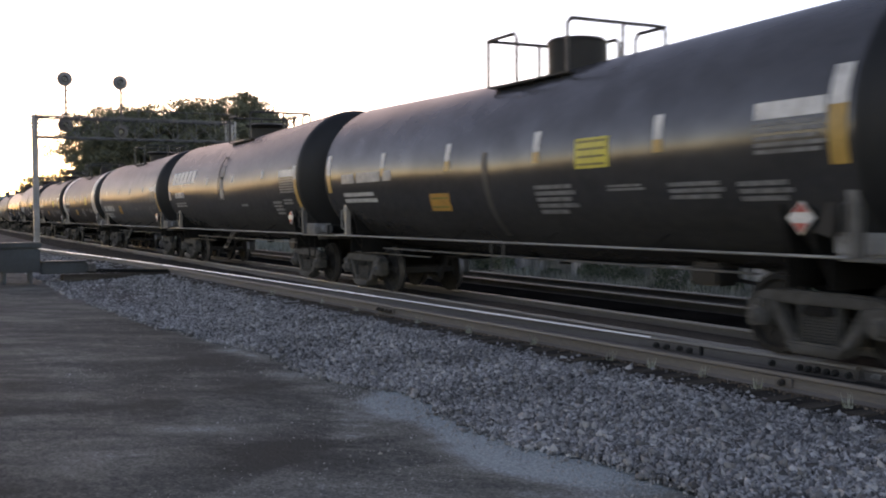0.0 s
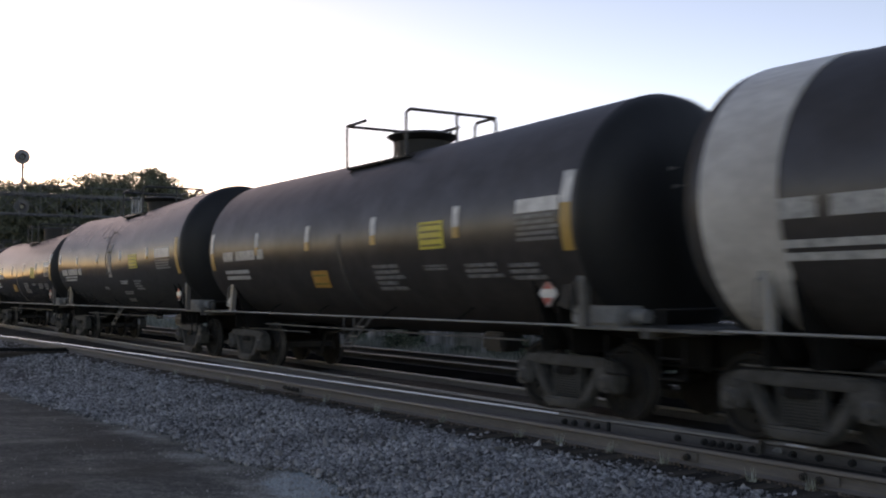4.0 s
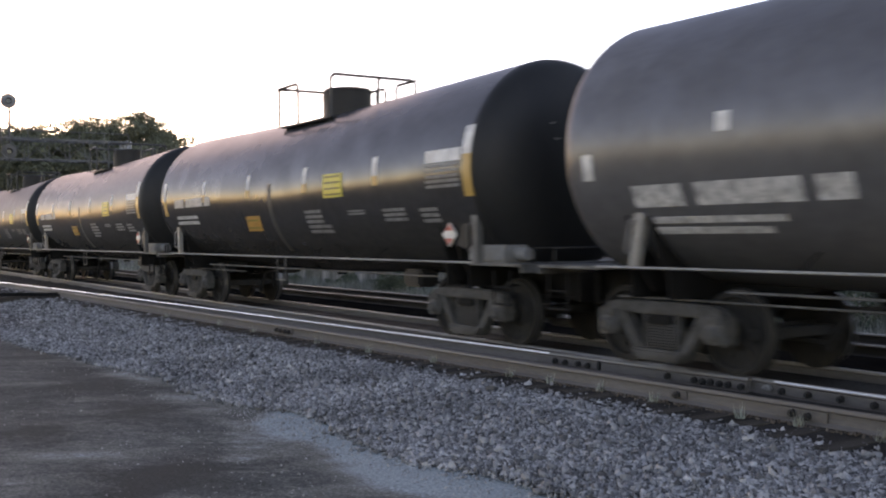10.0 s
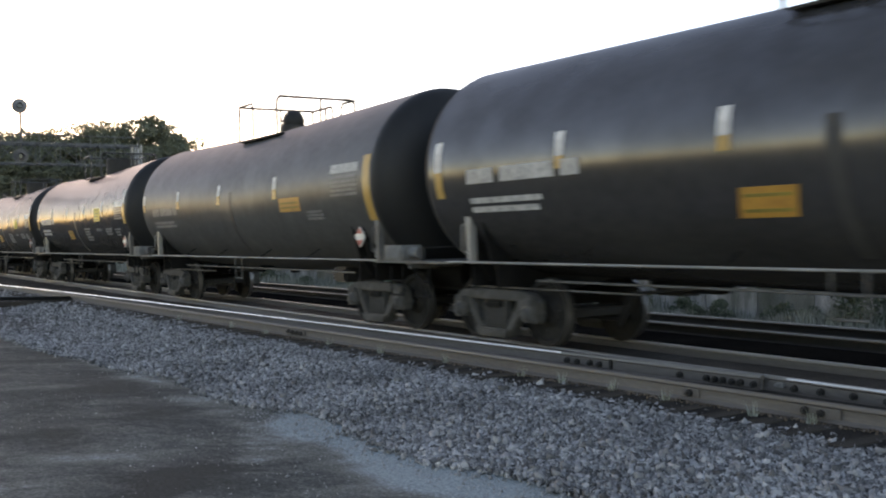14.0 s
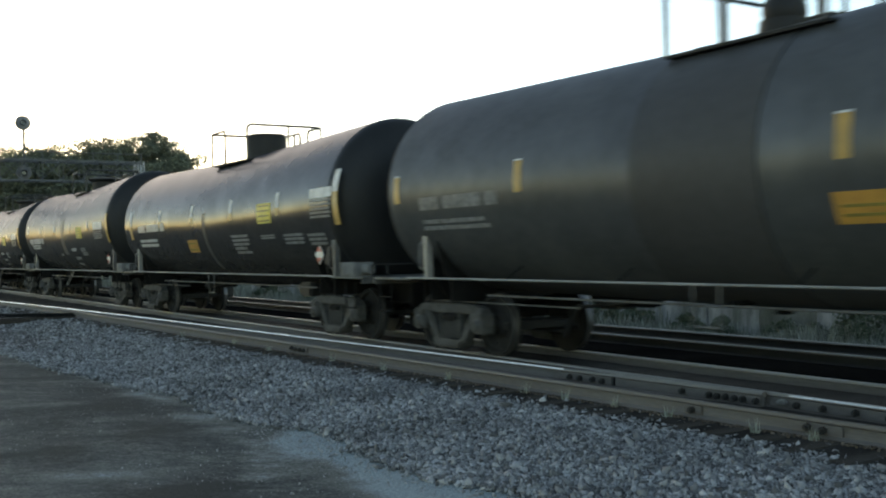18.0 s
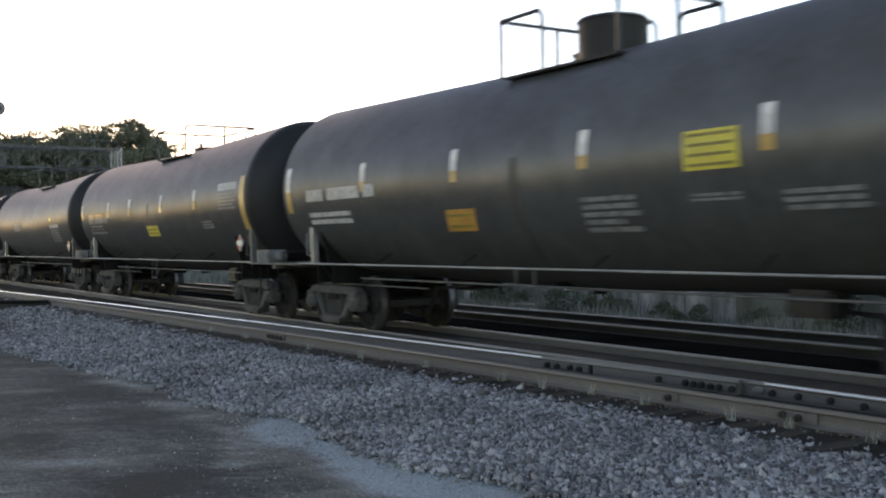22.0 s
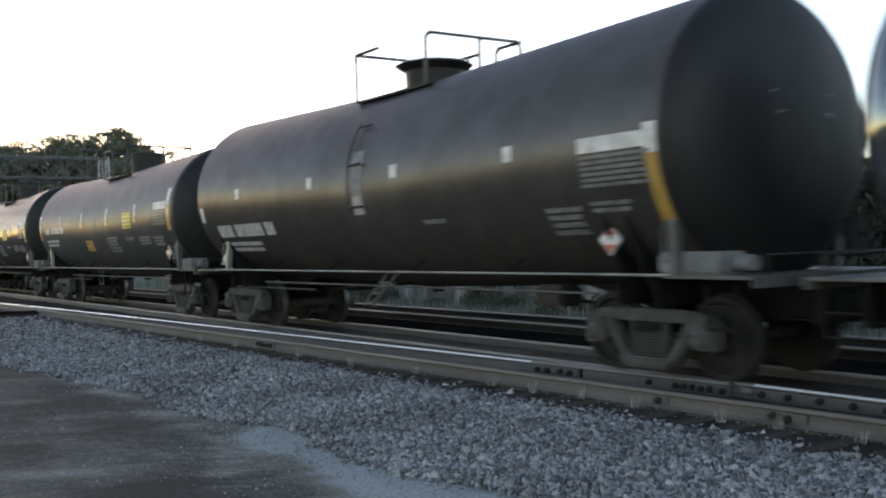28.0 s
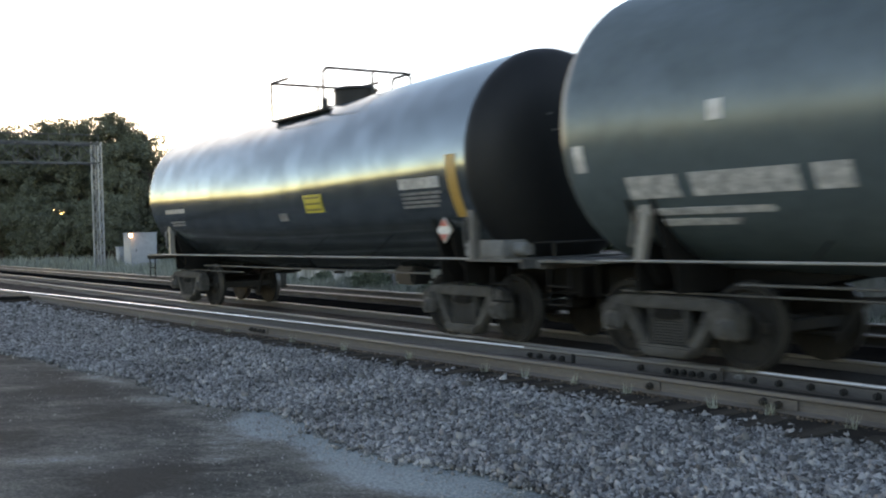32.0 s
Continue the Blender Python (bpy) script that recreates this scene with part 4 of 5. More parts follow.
def dome_mesh(kind):
    def f(bm):
        if kind == "tall":
            bmesh.ops.create_cone(bm, cap_ends=True, segments=40, radius1=0.50, radius2=0.50, depth=0.60, matrix=Matrix.Translation((0, 0, 0.30)))
            bmesh.ops.create_cone(bm, cap_ends=True, segments=40, radius1=0.52, radius2=0.47, depth=0.05, matrix=Matrix.Translation((0, 0, 0.60)))
            box(bm, (-0.62, -0.12, 0.52), (-0.49, 0.12, 0.63), 0.01)
        elif kind == "flare":
            bmesh.ops.create_cone(bm, cap_ends=True, segments=40, radius1=0.50, radius2=0.52, depth=0.34, matrix=Matrix.Translation((0, 0, 0.17)))
            bmesh.ops.create_cone(bm, cap_ends=True, segments=40, radius1=0.54, radius2=0.70, depth=0.10, matrix=Matrix.Translation((0, 0, 0.38)))
            bmesh.ops.create_cone(bm, cap_ends=True, segments=40, radius1=0.70, radius2=0.56, depth=0.06, matrix=Matrix.Translation((0, 0, 0.46)))
        elif kind == "small":
            bmesh.ops.create_cone(bm, cap_ends=True, segments=32, radius1=0.30, radius2=0.30, depth=0.52, matrix=Matrix.Translation((0, 0, 0.26)))
            bmesh.ops.create_cone(bm, cap_ends=True, segments=32, radius1=0.33, radius2=0.28, depth=0.05, matrix=Matrix.Translation((0, 0, 0.53)))
        elif kind == "squat":
            bmesh.ops.create_cone(bm, cap_ends=True, segments=32, radius1=0.44, radius2=0.42, depth=0.36, matrix=Matrix.Translation((0.55, 0, 0.18)))
            bmesh.ops.create_cone(bm, cap_ends=True, segments=32, radius1=0.47, radius2=0.40, depth=0.06, matrix=Matrix.Translation((0.55, 0, 0.37)))
            bmesh.ops.create_cone(bm, cap_ends=True, segments=12, radius1=0.09, radius2=0.06, depth=0.34, matrix=Matrix.Translation((-0.75, 0, 0.20)))
            box(bm, (-0.5, -0.2, 0), (-0.15, 0.2, 0.14), 0.02)
        elif kind == "valve":
            bmesh.ops.create_uvsphere(bm, u_segments=24, v_segments=12, radius=0.27, matrix=Matrix.Translation((-0.25, 0, 0.34)))
            bmesh.ops.create_cone(bm, cap_ends=True, segments=28, radius1=0.33, radius2=0.30, depth=0.24, matrix=Matrix.Translation((-0.25, 0, 0.12)))
            box(bm, (0.05, -0.25, 0), (0.62, 0.25, 0.16), 0.03)
        else:
            bmesh.ops.create_cone(bm, cap_ends=True, segments=32, radius1=0.42, radius2=0.40, depth=0.16, matrix=Matrix.Translation((0.3, 0, 0.08)))
            bmesh.ops.create_cone(bm, cap_ends=True, segments=12, radius1=0.07, radius2=0.05, depth=0.34, matrix=Matrix.Translation((-0.5, 0, 0.20)))
            box(bm, (-0.3, -0.2, 0), (-0.05, 0.2, 0.12), 0.02)
    return f


def side_ladder(car, x, mat):
    """Curved ladder up the shell, in the middle of the car."""
    def stile(bm):
        rings = []
        for i in range(9):
            q = radians(-14 + 6 * i)
            d = Vector((0, -math.cos(q), math.sin(q)))
            c = Vector((0, 0, ZC)) + d * (R + 0.06)
            rings.append([bm.verts.new(c + Vector((0.012 * u, 0, 0)) + d * 0.012 * w) for u, w in ((-1, -1), (1, -1), (1, 1), (-1, 1))])
        for e, g in zip(rings, rings[1:]):
            for k in range(4):
                bm.faces.new([e[k], e[(k + 1) % 4], g[(k + 1) % 4], g[k]])
        bmesh.ops.recalc_face_normals(bm, faces=bm.faces)

    lad = part("side_ladder", ("stile", R), stile, mat, car, (x - 0.2, 0, -0.05))
    for i in range(3):
        q = radians(-12 + 22 * i)
        part("rung", "rung", lambda bm: rod(bm, (0, 0, 0), (0.40, 0, 0), 0.022, 6), mat, lad, (0, -(R + 0.06) * math.cos(q), ZC + (R + 0.06) * math.sin(q)))


def outlet_mesh(bm):
    bmesh.ops.create_cone(bm, cap_ends=True, segments=20, radius1=0.16, radius2=0.26, depth=0.30, matrix=Matrix.Translation((0, 0, 1.20)))
    bmesh.ops.create_cone(bm, cap_ends=True, segments=16, radius1=0.11, radius2=0.11, depth=0.28, matrix=Matrix.Translation((0, 0, 0.95)))
    box(bm, (-0.75, -0.30, 1.10), (0.75, 0.30, 1.30), 0.04)
    rod(bm, (0, -0.9, 0.98), (0, 0, 0.98), 0.03, 8)


def brake_tank_mesh(bm):
    rod(bm, (-0.55, 0, 0), (0.55, 0, 0), 0.19, 18)
    bmesh.ops.create_uvsphere(bm, u_segments=18, v_segments=8, radius=0.19, matrix=Matrix.Translation((-0.55, 0, 0)))
    bmesh.ops.create_uvsphere(bm, u_segments=18, v_segments=8, radius=0.19, matrix=Matrix.Translation((0.55, 0, 0)))
    for x in (-0.35, 0.35):
        box(bm, (x - 0.03, -0.03, 0.1), (x + 0.03, 0.03, 0.45))


def placard_mesh(bm):
    prism(bm, [(-0.19, 0), (0, -0.19), (0.19, 0), (0, 0.19)], -0.012, 0.012)


def placard_print_mesh(bm):
    prism(bm, [(-0.11, 0.06), (0.11, 0.06), (0, 0.17)], -0.004, 0.004)


def lines(car, x0, x1, z0, z1, n, mat="fine_print", ragged=0.25, seed=0):
    """n bars that stand for rows of stencilled print."""
    r = random.Random(seed)
    h = (z1 - z0) / n
    for i in range(n):
        w = (x1 - x0) * (1 - (r.choice([0, 0.06, 0.12, ragged]) if n > 1 else 0))
        zb = z1 - h * (i + 1) + h * 0.2
        decal(car, "lettering_bar", x0, x0 + round(w, 2), zb, zb + h * 0.6, mat)


def words(car, x0, x1, z, h, mat="lettering"):
    """A reporting mark: a short block, a long block and a small one."""
    w = x1 - x0
    for a, b in ((0.0, 0.26), (0.33, 0.80), (0.86, 1.0)):
        decal(car, "lettering_bar", x0 + w * a, x0 + w * b, z - h / 2, z + h / 2, mat)


def stripe(car, x, z0=2.62, z1=2.98, w=0.16, amber=0.36):
    zm = z0 + (z1 - z0) * amber
    decal(car, "reflective_stripe", x, x + w, zm, z1, "white")
    decal(car, "reflective_stripe", x, x + w, z0, zm, "amber")


# metres by which a car's markings, its yellow panel and its orange panel sit further along
SHIFT = {27: (-0.1, 0, 0), 14: (0.08, 0, 0.12), 21: (0.2, 0.05, 0), 19: (0.5, 0, -0.55), 10: (0.12, 0, 0), 3: (0, 0, 0.8), 29: (-0.08, 0, 0.3), 1: (0, -0.66, -0.85), 7: (0.15, 0, 0), 11: (0.12, -0.85, -0.3), 13: (0.16, 0, 0.2), 17: (0.3, 0, -0.35), 20: (0.27, 0.05, 0), 22: (0, 0, -0.35), 30: (0, -0.35, -0.2)}

# tanks that are longer or shorter than the rest, and how far ahead their middle lies
LENGTH = {6: (-0.25, 0.12), 10: (-0.15, 0.08), 5: (-0.35, 0.18), 9: (0.1, 0.25), 18: (-0.5, 0.25), 24: (-0.5, 0.25), 31: (-0.45, 0.22), 27: (0.05, 0.575), 28: (-0.35, 0.17), 29: (-0.2, 0.3), 30: (-0.1, 0.2), 2: (-0.2, 0.1), 8: (-0.2, 0.1), 32: (-0.85, 0.42)}


def build_car(number, spec):
    global R, ZC, HALF, BENT
    BENT = 1.0 if (spec[1] == "flare" and number != 2) else 0.75
    BENT = {3: 0.55, 5: 0.35, 10: 0.6}.get(number, BENT)
    paint, dome, plan, extras, label = spec
    R, ZC = TALL.get(number, (1.655, 2.60))
    ln = COUPLERS[number] - COUPLERS[number + 1]
    ln = round(ln * 2) / 2 if number not in (0, len(COUPLERS) - 2) else 16.5
    more, ahead = LENGTH.get(number, (0, 0))
    lt = ln - 2.0 + more
    h = HALF = lt / 2

    along, yellow_at, orange_at = SHIFT.get(number, (0, 0, 0))

    def X(d):
        return -h + along + d * lt / 14.85

    mid = (COUPLERS[number] + COUPLERS[number + 1]) / 2 + ahead
    car = thing("tank_car", (mid, TRACK_Y, 0), label, "railway tank car", "tank cars of the train")
    part("tank", ("tank", lt, R, BENT), tank_mesh(lt), paint, car, label="cylindrical shell in " + {"black": "satin black", "gloss": "glossy black", "shine": "mirror-like black", "sheen": "shiny blue-black", "matte": "dull black", "brown": "rusty brown-black", "blue_grey": "faded blue-grey", "pale_grey": "faded grey", "grey": "faded charcoal"}[paint] + " paint", smooth=0.7)
    for s in (-1, 1):
        turn_ = (0, 0, 0) if s > 0 else (0, 0, 180)
        part("tank_head", ("head", R), head_mesh, "teal_end" if s > 0 and paint == "blue_grey" else "head" if s > 0 else paint if paint in ("blue_grey", "pale_grey", "shine", "sheen") else "rear", car, (s * h, 0, bend_at(h, h)), turn_, "dark dished tank end" if s > 0 else "dished tank end", 0.8)
        part("stub_sill", "stub_sill", stub_sill_mesh, "steel", car, (s * h, 0, 0), turn_)
        part("saddle", ("saddle", R), saddle_mesh, "steel", car, (s * (h - 0.95), 0, 0.08), turn_)
        part("end_deck", "end_deck", end_deck_mesh, "platform", car, (s * h, 0, SIDE - 1.145), turn_, "worn grey end platform")
        part("brake_gear", "brake_gear", brake_gear_mesh, "hardware", car, (s * (h - 0.4), 0, 0), turn_)
        part("coupler", "coupler", coupler_mesh, "steel", car, (s * (ln / 2 - 0.42), 0, 0), turn_)
        for y in (-1.47, 1.47):
            part("corner_post", "corner_post", corner_post_mesh, "rail_pipe" if s < 0 else "platform", car, (-h + 0.85 if s < 0 else h - 0.10, y, SIDE - 0.005), (0, 14 if s < 0 and dome == "flare" else 0, 0), "light grey corner post")
            part("sill_step", "sill_step", sill_step_mesh, "steel", car, (s * (h + 0.55), y, SIDE - 0.10))
        truck(car, s * (h - 0.92), number)
        part("end_grab_rail", "grab", lambda bm: pipe(bm, [(0, -1.2, 0), (0, -1.2, 0.22), (0, 1.2, 0.22), (0, 1.2, 0)], 0.015), "hardware", car, (s * (h + 0.94), 0, SIDE - 0.005))
    for s in (-1, 1):
        sr = part("side_rail", ("side_rail", lt, s), lambda bm, s=s: rod(bm, (-h + 0.2, s * 1.47, SIDE), (h - 0.2, s * 1.47, SIDE), 0.017, 8), "rail_pipe", car, label="thin light steel safety rail along the shell")
        for x in (-h * 0.55, -h * 0.2, h * 0.2, h * 0.55):
            part("rail_bracket", ("rail_bracket", s), lambda bm, s=s: rod(bm, (0, s * 1.47, SIDE), (0, s * 1.02, 1.52), 0.012, 6), "steel", sr, (x, 0, 0))
    part("bottom_outlet", "outlet", outlet_mesh, "steel", car, (0, 0, 0.02))
    part("brake_reservoir", "reservoir", brake_tank_mesh, "steel", car, (-h + 3.6, 0.35, 0.98), (0, 0, 0))
    part("brake_pipe", ("brake_pipe", lt), lambda bm: (pipe(bm, [(-h + 1.9, -1.0, 0.97), (h - 1.9, -1.0, 0.97)], 0.017, 6), pipe(bm, [(-h, -0.9, 0.84), (-h + 4, -0.9, 0.84)], 0.014, 6)), "platform", car)
    part("brake_cylinder_box", "brake_box", lambda bm: (box(bm, (-0.48, -0.22, 0), (0.48, 0.25, 0.26), 0.04), rod(bm, (0.4, 0, 0.13), (0.75, 0, 0.13), 0.09, 12)), "pale_box", car, (h - 0.02, -1.12, SIDE), (0, 0, 0), "pale dusty brake gear box")
    part("hand_brake", "hand_brake", lambda bm: (box(bm, (-0.06, -0.2, 0.2), (0.06, 0.2, 0.62), 0.02), [rod(bm, (0.1, 0.26 * math.cos(a), 0.42 + 0.26 * math.sin(a)), (0.1, 0.26 * math.cos(a + 0.4), 0.42 + 0.26 * math.sin(a + 0.4)), 0.015, 6) for a in [0.4 * i for i in range(16)]], rod(bm, (0, 0, 0.42), (0.12, 0, 0.42), 0.03, 8)), "hardware", car, (h + 0.72, 0.75, SIDE - 0.005))
    if "cover" in extras:
        part("end_step_cover", "end_cover", lambda bm: (prism(bm, [(-0.30, 0.10), (-0.04, 0.15), (0.14, 0.13), (0.24, 0.19), (0.17, 0.40), (-0.05, 0.36)], -0.12, 0.12, 0.02), box(bm, (-0.04, -0.04, 0), (0.04, 0.04, 0.14))), "white_band", car, (-h + 0.42, -1.20, SIDE), (0, 0, 0), "pale sloped step cover")
    # top fittings
    dome_at = {2: -0.65, 27: -0.35, 28: -0.3}.get(number, 0.0)
    top_works(car, dome, dome_at * 0.4)
    part("manway_housing" if dome in ("tall", "flare") else "valve_cover", ("dome", dome), dome_mesh(dome), "hardware", car, (0.35 + dome_at, 0, ZC + R - 0.13), (0, 0, 0), "", 0.6)
    if dome == "tall":
        part("vent_pipe", "vent", lambda bm: (rod(bm, (0, 0, 0), (0, 0, 0.30), 0.06, 10), rod(bm, (0, 0, 0.30), (0, 0, 0.36), 0.09, 10)), "hardware", car, (-0.75, 0.3, ZC + R - 0.16))
    if "dark_step" in extras:
        decal(car, "step_panel", X(7.3), X(7.9), 1.85, 3.2, "patch", "worn black step panel", 0, R + 0.006)
    if "ladder" in extras:
        side_ladder(car, X(7.7), "hardware")
        decal(car, "step_panel", X(7.5), X(7.9), 2.2, 3.25, "fine_print", "scuffed pale step panel", 0, R + 0.008)
        decal(car, "step_panel", X(7.55), X(7.85), 2.2, 2.5, "lettering", "pale step panel", 0, R + 0.012)
    if plan in ("bars", "amber"):
        decal(car, "drip_stain", 0.02 + yellow_at * 0.2, 0.20 + yellow_at * 0.2, 1.35, 2.75, "patch", "dark drip stain below the manway", 0.03, R + 0.006)
        part("sill_step", "sill_step", sill_step_mesh, "platform", car, (0.12, -1.47, SIDE))
    # placard holder
    px = h - (1.15 if plan == "squares" else 0.85)
    hold = part("placard_holder", "placard", placard_mesh, "white", car, (px, -1.43, 1.66), (0, 0, 0), "white diamond hazard placard")
    part("placard_print", "placard_print", placard_print_mesh, "placard_red", hold, (0, -0.016, 0))
    part("placard_print", "placard_print", placard_print_mesh, "placard_red", hold, (0, -0.016, 0), (0, 180, 0))
    part("placard_arm", "placard_arm", lambda bm: box(bm, (-0.03, 0, -0.03), (0.03, 0.62, 0.03)), "steel", car, (px, -1.42, 1.70))
    if plan == "bars":
        part("placard_bracket", "placard_bracket", lambda bm: prism(bm, [(0.0, -0.16), (0.26, -0.22), (0.34, 0.20), (0.20, 0.24)], -0.02, 0.02, 0.006), "hardware", car, (px + 0.16, -1.40, 1.66), (0, 0, 0), "black slanted bracket behind the placard")
    if dome == "flare":
        part("sill_ladder", "sill_ladder", sill_ladder_mesh, "platform", car, (X(8.2), -1.47, SIDE - 0.015), (0, 0, 0), "slanted steel step ladder below the safety rail")
    # markings
    def bars_of(d0, d1, z0, z1, n, mat="fine_print", ragged=0.25):
        lines(car, X(d0), X(d1), z0, z1, n, mat, ragged, number)

    def panel(d0, d1, z0, z1, mat, rows, lean=0.0, label=""):
        decal(car, "stencil_panel", X(d0), X(d1), z0, z1, mat, label, lean)
        for i in range(rows):
            zb = z0 + (z1 - z0) * (i + 0.35) / rows
            decal(car, "lettering_bar", X(d0 + 0.06) + lean * (1 - (i + 0.5) / rows), X(d1 - 0.06) + lean * (1 - (i + 0.5) / rows), zb, zb + 0.035, "brown_print", "", 0.0, R + 0.014)

    if plan == "bars":
        decal(car, "reflective_stripe", X(0.1), X(0.3), 2.62, 3.08, "white")
        decal(car, "reflective_stripe", X(0.1), X(0.3), 2.22, 2.62, "amber")
        for d in (3.15, 5.98, 8.9, 11.75):
            stripe(car, X(d), 2.50, 2.98, 0.17, 0.9 if "amber_marks" in extras else 0.34)
        decal(car, "reflective_stripe", X(14.55), X(14.78), 2.84, 3.26, "white")
        decal(car, "reflective_stripe", X(14.55), X(14.78), 2.22, 2.84, "amber")
        words(car, X(1.0), X(3.62), 2.51, 0.21)
        bars_of(1.0, 2.75, 1.96, 2.22, 2, "lettering", 0.1)
        panel(6.10 + orange_at, 6.87 + orange_at, 1.78, 2.10, "orange", 2, -0.10)
        bars_of(8.85, 9.9, 1.70, 2.17, 5, "fine_print", 0.3)
        panel(10.68 + yellow_at, 11.46 + yellow_at, 2.36, 2.79, "yellow", 4)
        bars_of(10.68, 11.46, 2.02, 2.12, 2, "fine_print", 0.2)
        bars_of(11.94, 12.92, 1.88, 2.12, 3, "fine_print", 0.25)
        bars_of(13.15, 13.95, 1.84, 2.10, 3, "fine_print", 0.35)
        decal(car, "lettering_bar", X(13.5), X(14.5), 2.76, 2.95, "white")
        bars_of(13.5, 14.5, 2.36, 2.74, 5, "fine_print", 0.06)
    elif plan == "squares":
        decal(car, "reflective_stripe", X(0.08), X(0.26), 2.30, 2.62, "white")
        for d in (2.3, 5.8, 8.85, 11.9):
            decal(car, "reflective_square", X(d), X(d) + 0.19, 2.72, 2.93, "white")
        decal(car, "reflective_stripe", X(14.6), X(14.8), 2.62, 2.96, "white")
        decal(car, "reflective_stripe", X(14.6), X(14.8), 1.85, 2.62, "amber")
        if "logo" not in extras:
            words(car, X(0.9), X(3.95), 2.08, 0.25)
            bars_of(1.1, 3.05, 1.62, 1.86, 2, "lettering", 0.12)
            if "ladder" not in extras:
                panel(4.75 + orange_at, 5.35 + orange_at, 1.80, 2.18, "orange", 2, -0.14)
        bars_of(12.6, 13.3, 1.72, 2.10, 4, "fine_print", 0.3)
        decal(car, "lettering_bar", X(13.45), X(14.75), 2.70, 2.88, "white")
        bars_of(13.45, 14.7, 2.28, 2.68, 6, "fine_print", 0.04)
        bars_of(13.5, 14.2, 1.98, 2.14, 2, "fine_print", 0.2)
        bars_of(9.6, 10.2, 1.96, 2.06, 1, "fine_print", 0.2)
    elif plan == "tall_yellow":
        decal(car, "reflective_stripe", X(0.2), X(0.4), 2.78, 3.16, "white")
        for d in (3.06, 6.0, 8.93, 11.85):
            decal(car, "reflective_square", X(d), X(d) + 0.18, 2.74, 2.98, "white")
            decal(car, "reflective_square", X(d), X(d) + 0.18, 2.66, 2.74, "amber")
        words(car, X(0.6), X(3.7), 2.45, 0.22)
        bars_of(0.95, 2.9, 2.12, 2.32, 2, "lettering", 0.12)
        panel(10.0 + yellow_at, 10.85 + yellow_at, 2.42, 2.83, "yellow", 4, 0.0, "large yellow stencil panel")
        bars_of(8.6, 9.45, 1.96, 2.08, 2, "lettering", 0.1)
        bars_of(8.5, 9.5, 1.64, 1.76, 2, "fine_print", 0.1)
        bars_of(8.3, 9.1, 1.42, 1.52, 2, "fine_print", 0.1)
        bars_of(10.06, 10.85, 1.78, 2.08, 4, "fine_print", 0.3)
        bars_of(6.5, 6.9, 3.44, 3.54, 2, "fine_print", 0.1)
        bars_of(6.4, 6.9, 1.80, 1.90, 2, "fine_print", 0.1)
        decal(car, "lettering_bar", X(12.7), X(14.0), 2.66, 2.92, "white")
        bars_of(12.7, 14.0, 2.34, 2.62, 4, "fine_print", 0.08)
        decal(car, "reflective_stripe", X(14.5), X(14.72), 2.2, 3.15, "amber")
    elif plan == "amber":
        at_, (p0, p1, q0, q1) = {18: ((0.15, 3.53, 6.53, 8.72, 11.6), (8.63, 9.5, 1.86, 2.17)), 23: ((0.1, 3.15, 5.35, 8.2, 10.75), (6.94, 7.86, 1.88, 2.16))}.get(number, ((0.06, 3.15, 6.25, 9.65), (9.95, 10.95, 2.20, 2.48)))
        for d in at_:
            stripe(car, d - h, 2.48, 2.94, 0.17, 0.95 if number == 18 else 0.45)
        words(car, -h + 0.95, -h + 3.1, 2.44, 0.20, "lettering" if number == 8 else "fine_print")
        lines(car, -h + 0.95, -h + 2.8, 2.0, 2.2, 2, "lettering" if number == 8 else "fine_print", 0.1, number)
        decal(car, "stencil_panel", p0 - h, p1 - h, q0, q1, "yellow" if number == 23 else "orange", "faded amber stencil panel")
        for i in range(2):
            decal(car, "lettering_bar", p0 - h + 0.08, p1 - h - 0.08, q0 + 0.07 + 0.09 * i, q0 + 0.10 + 0.09 * i, "brown_print", "", 0.0, R + 0.014)
        decal(car, "reflective_stripe", h - 0.30, h - 0.05, 1.95, 3.1, "amber")
        decal(car, "lettering_bar", h - 1.6, h - 0.5, 2.84, 3.0, "lettering")
        lines(car, h - 1.6, h - 0.5, 2.4, 2.8, 5, "fine_print", 0.06, number)
        lines(car, 4.2, 4.9, 2.0, 2.2, 3, "fine_print", 0.3, number)
    elif plan == "last":
        bars_of(1.1, 2.5, 2.20, 2.36, 1, "lettering", 0.1)
        bars_of(1.3, 2.3, 1.92, 2.06, 2, "fine_print", 0.1)
        panel(9.3, 10.05, 2.04, 2.36, "yellow", 3)
        decal(car, "reflective_square", X(8.0), X(8.4), 1.92, 2.06, "fine_print")
        decal(car, "lettering_bar", X(12.9), X(14.1), 2.30, 2.46, "lettering")
        bars_of(12.9, 14.1, 2.0, 2.26, 4, "fine_print", 0.1)
        decal(car, "reflective_stripe", X(14.35), X(14.6), 1.85, 2.75, "amber")
    elif plan == "plain":
        for x in (-h + 0.5, 0.75):
            decal(car, "reflective_square", x, x + 0.15, 2.56, 2.70, "white")
        decal(car, "reflective_square", 3.9, 4.06, 2.58, 2.70, "yellow")
        decal(car, "stencil_panel", -2.7, -1.4, 2.30, 2.60, "fine_print", "scuffed pale patch of old lettering")
        decal(car, "lettering_bar", 3.9, 5.2, 2.32, 2.44, "lettering")
        lines(car, 3.9, 5.2, 1.80, 2.28, 5, "fine_print", 0.1, number)
    if "yellow_words" in extras:
        words(car, -h + 1.0, -h + 3.2, 2.56, 0.15, "orange")
        lines(car, -h + 1.1, -h + 2.6, 2.1, 2.3, 2, "fine_print", 0.1, number)
